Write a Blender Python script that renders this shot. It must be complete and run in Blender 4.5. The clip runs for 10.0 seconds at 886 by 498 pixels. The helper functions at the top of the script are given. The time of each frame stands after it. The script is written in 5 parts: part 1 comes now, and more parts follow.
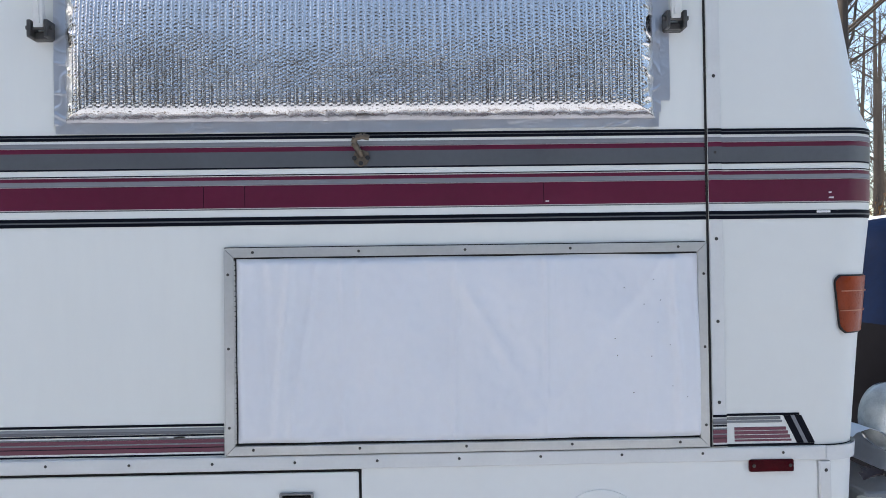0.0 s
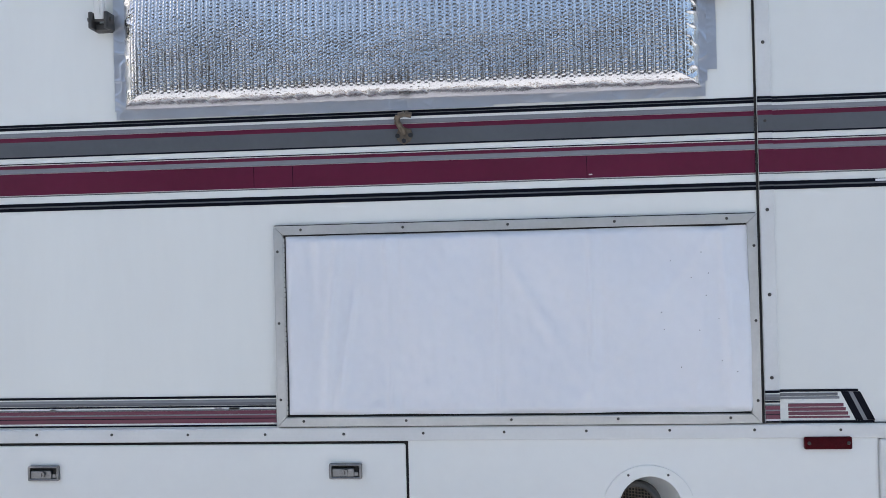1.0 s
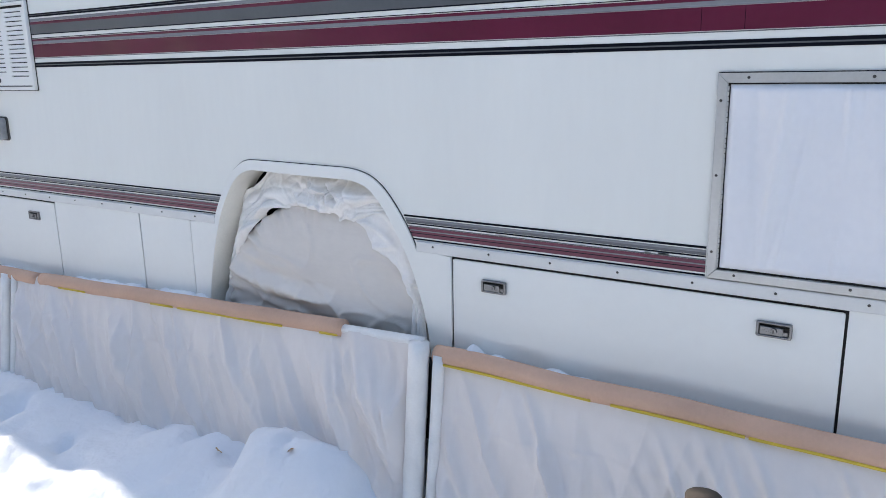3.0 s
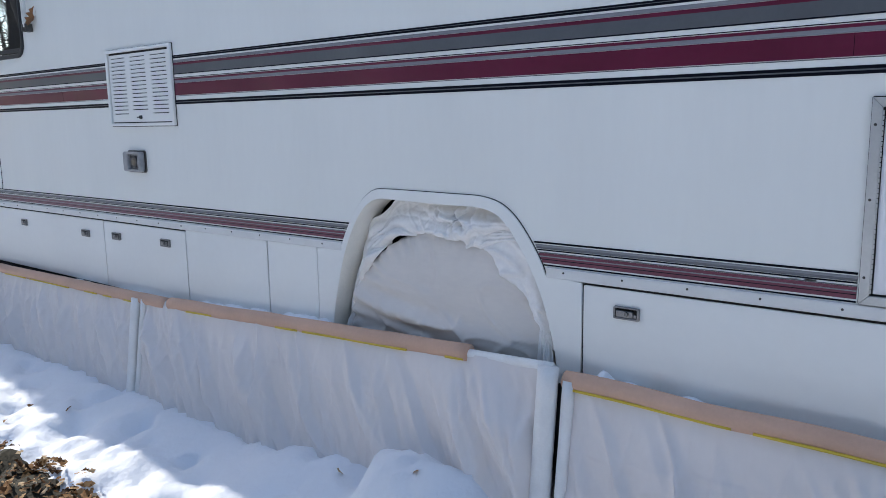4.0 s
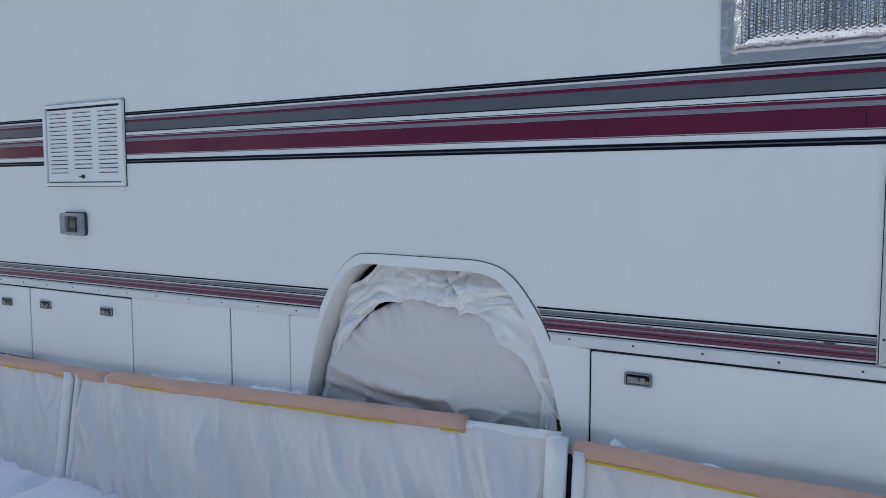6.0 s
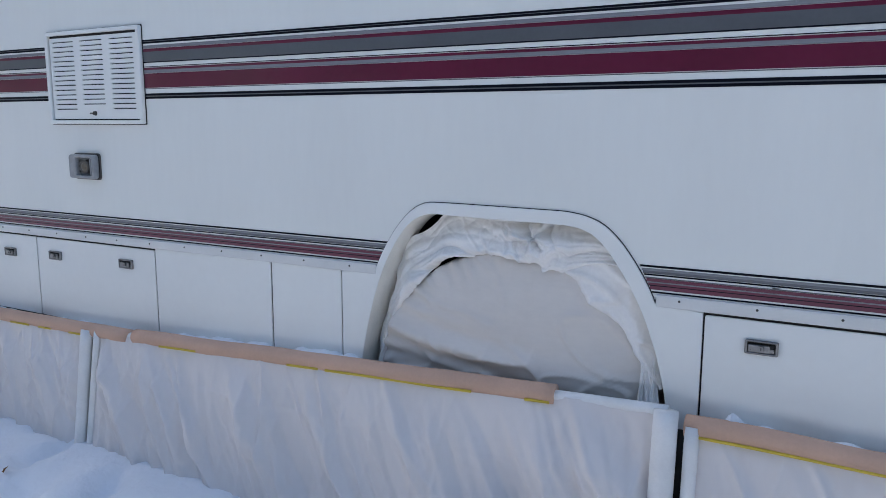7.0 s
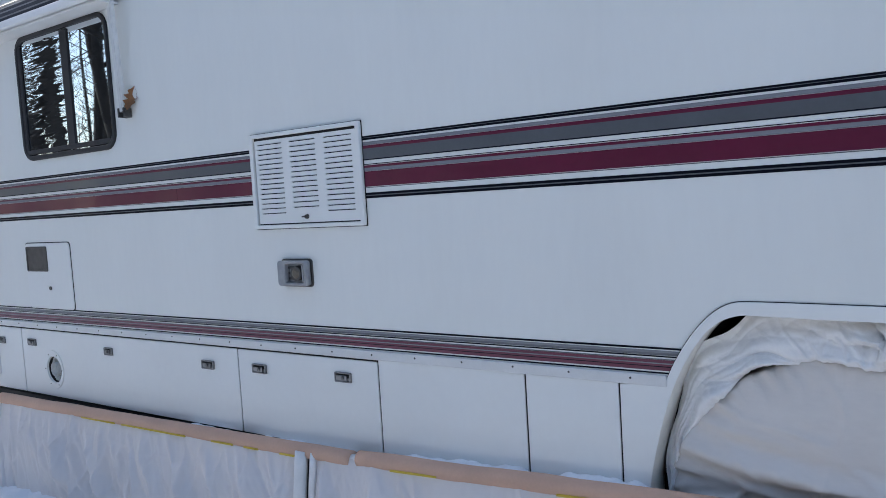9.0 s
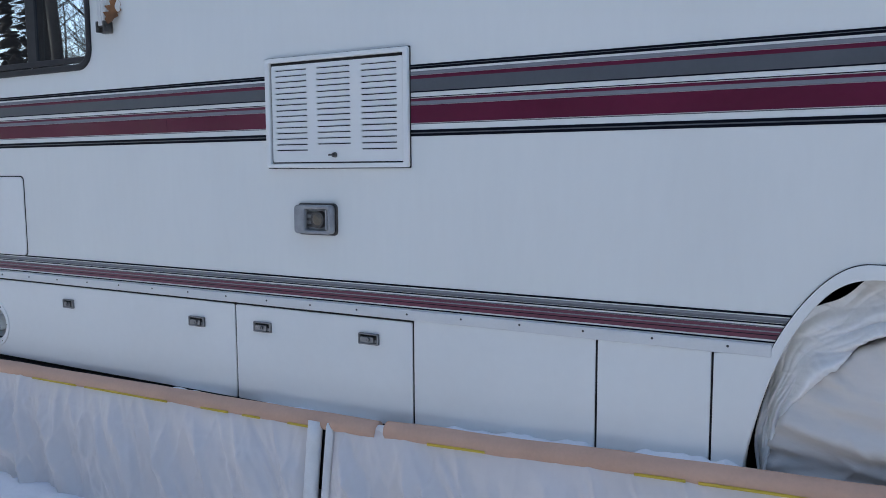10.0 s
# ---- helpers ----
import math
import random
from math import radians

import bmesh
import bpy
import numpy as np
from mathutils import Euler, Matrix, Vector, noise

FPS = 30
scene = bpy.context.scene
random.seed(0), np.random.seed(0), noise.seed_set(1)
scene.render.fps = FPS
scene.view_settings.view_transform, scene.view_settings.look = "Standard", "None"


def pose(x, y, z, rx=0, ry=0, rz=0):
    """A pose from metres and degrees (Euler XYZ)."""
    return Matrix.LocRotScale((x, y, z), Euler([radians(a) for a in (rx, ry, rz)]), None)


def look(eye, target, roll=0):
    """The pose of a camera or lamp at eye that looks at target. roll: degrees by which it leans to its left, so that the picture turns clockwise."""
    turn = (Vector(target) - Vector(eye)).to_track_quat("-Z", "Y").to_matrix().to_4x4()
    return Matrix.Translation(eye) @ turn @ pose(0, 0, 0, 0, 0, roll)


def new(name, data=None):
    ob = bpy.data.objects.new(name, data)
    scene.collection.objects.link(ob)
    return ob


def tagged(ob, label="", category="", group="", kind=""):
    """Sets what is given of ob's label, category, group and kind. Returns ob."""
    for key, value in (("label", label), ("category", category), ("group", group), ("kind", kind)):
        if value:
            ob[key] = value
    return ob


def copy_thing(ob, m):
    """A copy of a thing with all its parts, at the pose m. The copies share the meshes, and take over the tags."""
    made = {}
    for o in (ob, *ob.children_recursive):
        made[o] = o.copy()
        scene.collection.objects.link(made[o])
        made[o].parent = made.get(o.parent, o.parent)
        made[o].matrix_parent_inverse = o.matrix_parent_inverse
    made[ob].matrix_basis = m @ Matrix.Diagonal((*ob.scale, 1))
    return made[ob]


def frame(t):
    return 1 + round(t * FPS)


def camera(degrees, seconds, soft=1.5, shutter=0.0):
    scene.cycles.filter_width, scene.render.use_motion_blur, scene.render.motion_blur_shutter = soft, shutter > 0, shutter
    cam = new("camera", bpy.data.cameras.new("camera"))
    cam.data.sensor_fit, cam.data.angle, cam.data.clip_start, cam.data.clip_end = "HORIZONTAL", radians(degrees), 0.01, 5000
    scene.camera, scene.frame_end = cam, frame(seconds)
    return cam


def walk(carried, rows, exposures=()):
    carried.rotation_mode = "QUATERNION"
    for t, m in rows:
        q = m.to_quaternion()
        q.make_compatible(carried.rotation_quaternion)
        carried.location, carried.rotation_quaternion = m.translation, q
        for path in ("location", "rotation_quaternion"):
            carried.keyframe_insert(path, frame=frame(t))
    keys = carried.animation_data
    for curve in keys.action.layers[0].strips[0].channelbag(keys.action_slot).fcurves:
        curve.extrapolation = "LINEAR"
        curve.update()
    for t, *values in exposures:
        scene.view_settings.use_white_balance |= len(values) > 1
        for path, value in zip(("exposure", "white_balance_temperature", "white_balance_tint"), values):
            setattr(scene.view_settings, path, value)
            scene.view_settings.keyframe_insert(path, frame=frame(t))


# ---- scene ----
cam = camera(59.7, 10.0, soft=0.8)
PATH = [
    (0, (0.03, -1.953, 1.534), (0.074, 0.047, 1.559), -0.8),
    (0.5, (0.045, -1.96, 1.565), (0.047, 0.04, 1.534), -0.8),
    (1, (0.109, -1.969, 1.484), (-0.04, 0.025, 1.498), -1.4),
    (1.5, (0.112, -1.981, 1.513), (-0.136, 0.002, 1.434), -1.0),
    (1.8, (0.09, -1.982, 1.578), (-0.237, -0.025, 1.323), -1.0),
    (2, (0.07, -1.978, 1.642), (-0.395, -0.071, 1.26), -1.8),
    (2.5, (0.039, -1.972, 1.662), (-0.734, -0.18, 1.223), -2.0),
    (2.8, (-0.021, -2.011, 1.646), (-0.961, -0.318, 1.148), -1.8),
    (3, (0.017, -2.001, 1.596), (-1.053, -0.375, 1.135), -1.1),
    (3.2, (-0.013, -2.047, 1.49), (-1.181, -0.466, 1.117), -0.7),
    (4.3, (-0.116, -2.169, 1.547), (-1.398, -0.668, 1.225), -1.4),
    (4.5, (-0.131, -2.17, 1.553), (-1.509, -0.765, 1.195), -2.2),
    (4.7, (-0.138, -2.216, 1.537), (-1.433, -0.707, 1.327), -1.9),
    (5, (-0.173, -2.26, 1.505), (-1.415, -0.695, 1.415), 0.9),
    (5.5, (-0.254, -2.299, 1.492), (-1.463, -0.709, 1.391), 1.1),
    (5.7, (-0.313, -2.304, 1.504), (-1.412, -0.637, 1.392), 1.4),
    (6.8, (-0.8, -2.215, 1.529), (-1.764, -0.49, 1.222), -1.5),
    (7, (-0.871, -2.185, 1.525), (-1.84, -0.464, 1.206), 0.1),
    (7.2, (-0.933, -2.166, 1.537), (-1.861, -0.417, 1.257), 0.0),
    (7.3, (-0.975, -2.153, 1.556), (-1.853, -0.377, 1.278), -0.0),
    (7.5, (-1.056, -2.185, 1.586), (-1.964, -0.441, 1.216), -2.0),
    (7.8, (-1.162, -2.249, 1.596), (-2.105, -0.517, 1.267), -4.0),
    (8, (-1.208, -2.281, 1.636), (-2.221, -0.592, 1.29), -4.8),
    (8.2, (-1.22, -2.282, 1.581), (-2.266, -0.61, 1.246), -3.0),
    (8.5, (-1.349, -2.264, 1.572), (-2.402, -0.585, 1.307), -3.6),
    (8.7, (-1.445, -2.211, 1.602), (-2.588, -0.582, 1.403), -4.7),
    (9, (-1.587, -2.214, 1.615), (-2.737, -0.583, 1.479), -3.5),
    (9.3, (-1.719, -2.171, 1.583), (-2.869, -0.541, 1.438), -0.2),
    (9.5, (-1.829, -2.166, 1.586), (-2.936, -0.508, 1.429), 0.2),
    (10, (-2.158, -2.201, 1.516), (-3.116, -0.457, 1.311), -0.3),
]
EXPOSURES = [(0.0, 1.38, 6960, 10), (1.5, 1.44, 6970, 10), (3.0, 1.50, 6880, 10), (4.5, 0.90, 6230, 10), (7.5, 1.09, 6400, 10), (10.0, 0.97, 6180, 10)]
walk(cam, [(t, look(eye, target, roll)) for t, eye, target, roll in PATH], EXPOSURES)

# ---- light ----
SUN_ELEV, SUN_AZ = 36.0, 173.5   # azimuth in degrees, counted from +x towards +y
sun_dir = Vector((math.cos(radians(SUN_ELEV)) * math.cos(radians(SUN_AZ)),
                  math.cos(radians(SUN_ELEV)) * math.sin(radians(SUN_AZ)), math.sin(radians(SUN_ELEV))))
world = bpy.data.worlds.new("world")
scene.world = world
world.use_nodes = True
wn = world.node_tree.nodes
sky = wn.new("ShaderNodeTexSky")
sky.sky_type = "NISHITA"
sky.sun_disc = False
sky.sun_elevation = radians(SUN_ELEV)
sky.sun_rotation = radians(90.0 - SUN_AZ)
world.node_tree.links.new(sky.outputs["Color"], wn["Background"].inputs["Color"])
wn["Background"].inputs["Strength"].default_value = 0.13
sun = new("sun", bpy.data.lights.new("sun", "SUN"))
sun.data.energy, sun.data.angle, sun.data.color = 2.0, radians(0.6), (1.0, 0.95, 0.87)
sun.matrix_world = look(sun_dir * 40, (0, 0, 0))

# ---- materials ----


def material(name, base, rough=0.5, metal=0.0, vary=0.08, scale=6.0, bump=0.0, bump_scale=60.0, stretch=(1, 1, 1),
             second=None, spec=0.5, per_object=0.0, coat=0.0):
    """A Principled material with two scales of colour variation, roughness wear and fine relief."""
    m = bpy.data.materials.new(name)
    m.use_nodes = True
    nt = m.node_tree
    n, link = nt.nodes, nt.links.new
    p = n["Principled BSDF"]
    p.inputs["Metallic"].default_value = metal
    p.inputs["Specular IOR Level"].default_value = spec
    p.inputs["Coat Weight"].default_value = coat
    p.inputs["Coat Roughness"].default_value = 0.08
    tc = n.new("ShaderNodeTexCoord")
    mp = n.new("ShaderNodeMapping")
    mp.inputs["Scale"].default_value = stretch
    link(tc.outputs["Object"], mp.inputs["Vector"])
    big, fine = n.new("ShaderNodeTexNoise"), n.new("ShaderNodeTexNoise")
    big.inputs["Scale"].default_value, big.inputs["Detail"].default_value = scale, 4.0
    fine.inputs["Scale"].default_value, fine.inputs["Detail"].default_value = scale * 14, 3.0
    for t in (big, fine):
        link(mp.outputs["Vector"], t.inputs["Vector"])
    add = n.new("ShaderNodeMath")
    add.operation = "MULTIPLY_ADD"
    add.inputs[1].default_value = 0.4
    link(fine.outputs["Fac"], add.inputs[0])
    link(big.outputs["Fac"], add.inputs[2])
    rng = n.new("ShaderNodeMapRange")
    rng.inputs["From Min"].default_value, rng.inputs["From Max"].default_value = 0.4, 1.0
    link(add.outputs[0], rng.inputs["Value"])
    mix = n.new("ShaderNodeMix")
    mix.data_type = "RGBA"
    lo = second or tuple(c * (1 - vary) for c in base)
    hi = base if second else tuple(min(1, c * (1 + vary)) for c in base)
    mix.inputs["A"].default_value, mix.inputs["B"].default_value = (*lo, 1), (*hi, 1)
    link(rng.outputs["Result"], mix.inputs["Factor"])
    colour = mix.outputs["Result"]
    if per_object:
        info, hsv = n.new("ShaderNodeObjectInfo"), n.new("ShaderNodeHueSaturation")
        r2 = n.new("ShaderNodeMapRange")
        r2.inputs["To Min"].default_value, r2.inputs["To Max"].default_value = 1 - per_object, 1 + per_object
        link(info.outputs["Random"], r2.inputs["Value"])
        link(r2.outputs["Result"], hsv.inputs["Value"])
        link(colour, hsv.inputs["Color"])
        colour = hsv.outputs["Color"]
    link(colour, p.inputs["Base Color"])
    rr = n.new("ShaderNodeMapRange")
    rr.inputs["To Min"].default_value, rr.inputs["To Max"].default_value = max(0.02, rough - 0.08), min(1, rough + 0.08)
    link(fine.outputs["Fac"], rr.inputs["Value"])
    link(rr.outputs["Result"], p.inputs["Roughness"])
    if bump:
        bt, b = n.new("ShaderNodeTexNoise"), n.new("ShaderNodeBump")
        bt.inputs["Scale"].default_value, bt.inputs["Detail"].default_value = bump_scale, 4.0
        link(mp.outputs["Vector"], bt.inputs["Vector"])
        b.inputs["Strength"].default_value, b.inputs["Distance"].default_value = min(1.0, bump), 0.01
        link(bt.outputs["Fac"], b.inputs["Height"])
        link(b.outputs["Normal"], p.inputs["Normal"])
    return m


M_WALL = material("gelcoat_wall", (0.81, 0.815, 0.775), 0.40, vary=0.03, scale=1.6, bump=0.04, bump_scale=5, stretch=(1.6, 1, 0.3), spec=0.3)
M_CAP = material("gelcoat_cap", (0.76, 0.765, 0.73), 0.4, vary=0.03, scale=1.5, bump=0.03, bump_scale=6)
M_DOOR = material("painted_door", (0.82, 0.825, 0.795), 0.42, vary=0.03, scale=2.0, bump=0.03, bump_scale=8, spec=0.3)
M_TRIM = material("white_trim", (0.70, 0.70, 0.68), 0.4, vary=0.06, scale=8)
M_ALU = material("aluminium_frame", (0.55, 0.55, 0.53), 0.42, metal=0.55, vary=0.12, scale=9)
M_BLACK = material("black_decal", (0.006, 0.007, 0.012), 0.45, vary=0.3, scale=12, spec=0.06)
M_GREY = material("grey_decal", (0.105, 0.112, 0.122), 0.34, vary=0.14, scale=5, spec=0.5, coat=0.3)
M_PALE = material("pale_grey_decal", (0.23, 0.235, 0.25), 0.45, vary=0.10, scale=4, spec=0.2)
M_RED = material("burgundy_decal", (0.118, 0.008, 0.034), 0.34, vary=0.20, scale=3.5, spec=0.5, coat=0.3)
M_WHITE = material("white_decal", (0.80, 0.80, 0.80), 0.4, vary=0.03, scale=9)
M_RUBBER = material("dark_rubber", (0.018, 0.018, 0.02), 0.6, vary=0.3, scale=20)
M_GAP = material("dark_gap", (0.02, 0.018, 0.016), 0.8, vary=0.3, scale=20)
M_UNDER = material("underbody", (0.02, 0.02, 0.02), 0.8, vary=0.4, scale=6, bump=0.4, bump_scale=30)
M_STEEL = material("screw_steel", (0.07, 0.065, 0.06), 0.5, metal=0.5, vary=0.3, scale=60)
M_CHROME = material("latch_chrome", (0.20, 0.20, 0.20), 0.3, metal=0.85, vary=0.25, scale=40)
M_VINYL = material("white_vinyl", (0.76, 0.77, 0.80), 0.34, vary=0.03, scale=4, bump=0.06, bump_scale=14)
M_TARP = material("skirt_vinyl", (0.76, 0.715, 0.69), 0.40, vary=0.05, scale=3, bump=0.10, bump_scale=22, stretch=(1, 1, 0.35))
M_PVC = material("pvc_pipe", (0.82, 0.81, 0.79), 0.42, vary=0.08, scale=10)
M_FOAM = material("foam_tube", (0.62, 0.40, 0.29), 0.75, vary=0.10, scale=7, bump=0.15, bump_scale=80)
M_TAPE = material("yellow_tape", (0.66, 0.48, 0.05), 0.5, vary=0.12, scale=20)
M_CLOTH = material("tyre_cover", (0.74, 0.695, 0.645), 0.75, vary=0.06, scale=5, bump=0.30, bump_scale=26, stretch=(0.45, 1, 1))
M_LIP = material("arch_lip_cream", (0.80, 0.765, 0.69), 0.5, vary=0.10, scale=9, bump=0.05, bump_scale=20)
M_HEM = material("cover_hem", (0.88, 0.865, 0.84), 0.75, vary=0.08, scale=8, bump=0.2, bump_scale=30)
M_SNOW = material("snow", (0.80, 0.825, 0.86), 0.6, vary=0.03, scale=2.5, bump=0.9, bump_scale=18, spec=0.3)
M_BARK = material("bark", (0.085, 0.068, 0.055), 0.9, scale=3, second=(0.032, 0.026, 0.022), bump=0.7, bump_scale=14, stretch=(1, 1, 0.25))

# ---- building helpers ----


def mesh_of(bm, name, smooth=False):
    me = bpy.data.meshes.new(name)
    bm.to_mesh(me)
    bm.free()
    if smooth:
        me.shade_smooth()
    return me


def part(name, bm, mat, parent=None, label="", smooth=False):
    """Links a bmesh or a mesh as one object under a thing or a part."""
    me = bm if isinstance(bm, bpy.types.Mesh) else mesh_of(bm, name, smooth)
    if not me.materials:
        me.materials.append(mat)
    ob = new(name, me)
    ob.parent = parent
    if label:
        tagged(ob, label)
    return ob


def thing(name, label, category, group="", kind="", at=(0, 0, 0)):
    ob = new(name)
    ob.location = at
    ob.empty_display_size = 0.1
    return tagged(ob, label, category, group, kind)


def add_box(bm, x0, x1, y0, y1, z0, z1, bevel=0.0):
    made = bmesh.ops.create_cube(bm, size=1, matrix=Matrix.Translation(((x0 + x1) / 2, (y0 + y1) / 2, (z0 + z1) / 2))
                                 @ Matrix.Diagonal((abs(x1 - x0), abs(y1 - y0), abs(z1 - z0), 1)))
    if bevel:
        edges = list({e for v in made["verts"] for e in v.link_edges})
        bmesh.ops.bevel(bm, geom=edges, offset=bevel, segments=2, profile=0.5, affect="EDGES")
    return bm


def box(x0, x1, y0, y1, z0, z1, bevel=0.0):
    return add_box(bmesh.new(), x0, x1, y0, y1, z0, z1, bevel)


def add_cyl(bm, a, b, r0, r1=None, sides=12, caps=True):
    a, b = Vector(a), Vector(b)
    m = Matrix.Translation((a + b) / 2) @ (b - a).to_track_quat("Z", "Y").to_matrix().to_4x4()
    bmesh.ops.create_cone(bm, cap_ends=caps, segments=sides, radius1=r0, radius2=r0 if r1 is None else r1,
                          depth=(b - a).length, matrix=m)
    return bm


def rounded(x0, x1, z0, z1, r, steps=5):
    """A rounded rectangle as a list of (x, z)."""
    out = []
    for cx, cz, a0 in ((x1 - r, z1 - r, 0), (x0 + r, z1 - r, 90), (x0 + r, z0 + r, 180), (x1 - r, z0 + r, 270)):
        for i in range(steps + 1):
            a = radians(a0 + 90 * i / steps)
            out.append((cx + r * math.cos(a), cz + r * math.sin(a)))
    return out


def circle(cx, cz, rx, rz=None, steps=28):
    rz = rx if rz is None else rz
    return [(cx + rx * math.cos(2 * math.pi * i / steps), cz + rz * math.sin(2 * math.pi * i / steps)) for i in range(steps)]


def plate(outlines, y0, y1, bevel=0.0):
    """A slab between y0 (outer) and y1 with the first outline as its edge and the others as holes."""
    cu = bpy.data.curves.new("plate", "CURVE")
    cu.dimensions, cu.fill_mode, cu.extrude = "2D", "BOTH", abs(y1 - y0) / 2 - bevel
    cu.bevel_depth, cu.bevel_resolution, cu.offset = bevel, 1, -bevel
    for pts in outlines:
        sp = cu.splines.new("POLY")
        sp.points.add(len(pts) - 1)
        for q, (x, z) in zip(sp.points, pts):
            q.co = (x, z, 0, 1)
        sp.use_cyclic_u = True
    tmp = bpy.data.objects.new("plate", cu)
    me = bpy.data.meshes.new_from_object(tmp)
    bpy.data.objects.remove(tmp)
    bpy.data.curves.remove(cu)
    me.transform(Matrix.Translation((0, (y0 + y1) / 2, 0)) @ Matrix.Rotation(radians(90), 4, "X"))
    return me


def grid_mesh(name, pts, smooth=True, closed=False):
    """A sheet from a 2D array of points."""
    rows, cols = len(pts), len(pts[0])
    verts = [tuple(p) for row in pts for p in row]
    faces = []
    for i in range(rows - 1):
        for j in range(cols if closed else cols - 1):
            k = (j + 1) % cols
            faces.append((i * cols + j, i * cols + k, (i + 1) * cols + k, (i + 1) * cols + j))
    me = bpy.data.meshes.new(name)
    me.from_pydata(verts, [], faces)
    if smooth:
        me.shade_smooth()
    return me


def nz(x, y, z=0.0, s=1.0):
    return noise.noise(Vector((x * s, y * s, z * s)))


# ---- ground ----
def ground_height(x, y):
    """Snow banked against the skirting, thinning towards the leaf litter, then an uneven snowy yard."""
    h = 0.04 + 0.05 * nz(x, y, 3, 0.25) * min(1.0, abs(y) / 6)
    if -1.6 < y < 0.6:
        bank = 0.11 * max(0.0, min(1.0, (y + 1.0) / 0.75))
        open_ = max(0.10, min(1.0, (-0.30 - y) / 0.25))
        dents = -0.05 * max(0.0, nz(x, y, 9, 3.1) - 0.25) - 0.14 * max(0.0, nz(x, y, 31, 7.5) - 0.30)
        lumps = 0.050 * nz(x, y, 7, 5.0) + 0.034 * nz(x, y, 4, 10) + 0.014 * nz(x, y, 4, 21)
        h += bank + dents + 0.030 * nz(x, y, 1, 2.2) + lumps * open_ + 0.007 * nz(x, y, 8, 13) * (1 - open_)
        h += (0.23 + 0.05 * nz(x, y, 15, 9) + 0.03 * nz(x, y, 2, 24)) * math.exp(-((x + 1.72) / 0.25) ** 6 - ((y + 0.26) / 0.17) ** 2) + 0.06 * math.exp(-((x + 2.3) / 0.35) ** 2 - ((y + 0.2) / 0.25) ** 2)
    return h


def axis(stops):
    out = []
    for a, b, d in stops:
        k = max(1, round((b - a) / d))
        out += [a + (b - a) * i / k for i in range(k)]
    return out + [stops[-1][1]]


gx = axis([(-400, -60, 40), (-60, -12, 3), (-12, -8, 0.4), (-8, 2.4, 0.036), (2.4, 10, 0.5), (10, 60, 4), (60, 400, 40)])
gy = axis([(-400, -60, 40), (-60, -8, 3), (-8, -2.2, 0.3), (-2.2, 0.3, 0.034), (0.3, 3, 0.5), (3, 60, 3), (60, 400, 40)])
ground = part("ground", grid_mesh("ground", [[(x, y, ground_height(x, y)) for x in gx] for y in gy]), M_SNOW)
tagged(ground, "snow-covered yard with uneven drifts", "ground", kind="structure")

# ---- motorhome ----
LEN0, LEN1, WIDE, TOP, FLOOR_Z = -9.2, 0.745, 2.45, 3.05, 0.655
motorhome = thing("motorhome", "white motorhome with burgundy and grey stripes, parked on snow", "motorhome", at=(0, 0, 0))
ARCH_X = -1.896
ARCH_OUT = [(-0.560, 0.60), (-0.552, 0.78), (-0.480, 1.020), (-0.392, 1.178), (-0.295, 1.270), (-0.20, 1.273), (0.12, 1.269), (0.255, 1.268), (0.355, 1.232), (0.449, 1.113), (0.505, 1.004), (0.552, 0.80), (0.575, 0.60)]
ARCH_IN = [(-0.535, 0.60), (-0.530, 0.73), (-0.458, 1.006), (-0.360, 1.178), (-0.276, 1.236), (-0.17, 1.233), (0.12, 1.228), (0.258, 1.228), (0.338, 1.186), (0.449, 1.020), (0.508, 0.866), (0.541, 0.726), (0.548, 0.60)]


def smooth_line(pts, rounds=3):
    for _ in range(rounds):
        cut = [pts[0]]
        for (xa, za), (xb, zb) in zip(pts, pts[1:]):
            cut += [(0.75 * xa + 0.25 * xb, 0.75 * za + 0.25 * zb), (0.25 * xa + 0.75 * xb, 0.25 * za + 0.75 * zb)]
        pts = cut + [pts[-1]]
    return pts


def arch_line(cx, inset=0.0):
    """The outline of a wheel arch from foot to foot; an inset of 0.04 gives the opening's edge."""
    k = inset / 0.04
    pts = [(a + (c - a) * k, b + (d - b) * k) for (a, b), (c, d) in zip(ARCH_OUT, ARCH_IN)]
    return [(cx + x, z) for x, z in smooth_line(pts)]


ARCH2_X = -8.02
WIN = [(-5.93, -5.050), (-7.42, -6.28)]
WIN_Z = (1.945, 2.615)
upper = [(LEN0, 1.03), (LEN0, TOP), (LEN1, TOP), (LEN1, 1.03)]
line = [(x, z) for x, z in arch_line(ARCH_X, 0.03) if z > 1.03]
line2 = [(x, z) for x, z in arch_line(ARCH2_X, 0.03) if z > 1.03]
side = [upper[0]] + [upper[1], upper[2], upper[3]]
side += [(line[-1][0] + 0.012, 1.03)] + line[::-1] + [(line[0][0] - 0.012, 1.03)]
side += [(line2[-1][0] + 0.012, 1.03)] + line2[::-1] + [(line2[0][0] - 0.012, 1.03)]
holes = [rounded(a + 0.02, b - 0.02, WIN_Z[0] + 0.02, WIN_Z[1] - 0.02, 0.06) for a, b in WIN]
part("side_wall", plate([side] + holes, 0.0, 0.04), M_WALL, motorhome)
part("roof", box(LEN0, 0.9, -0.004, WIDE, TOP, TOP + 0.06, 0.02), M_TRIM, motorhome)
part("far_wall", box(LEN0, LEN1, WIDE - 0.04, WIDE, 0.66, TOP), M_WALL, motorhome)
part("front_wall", box(LEN0 - 0.04, LEN0, 0, WIDE, 0.66, TOP), M_WALL, motorhome)
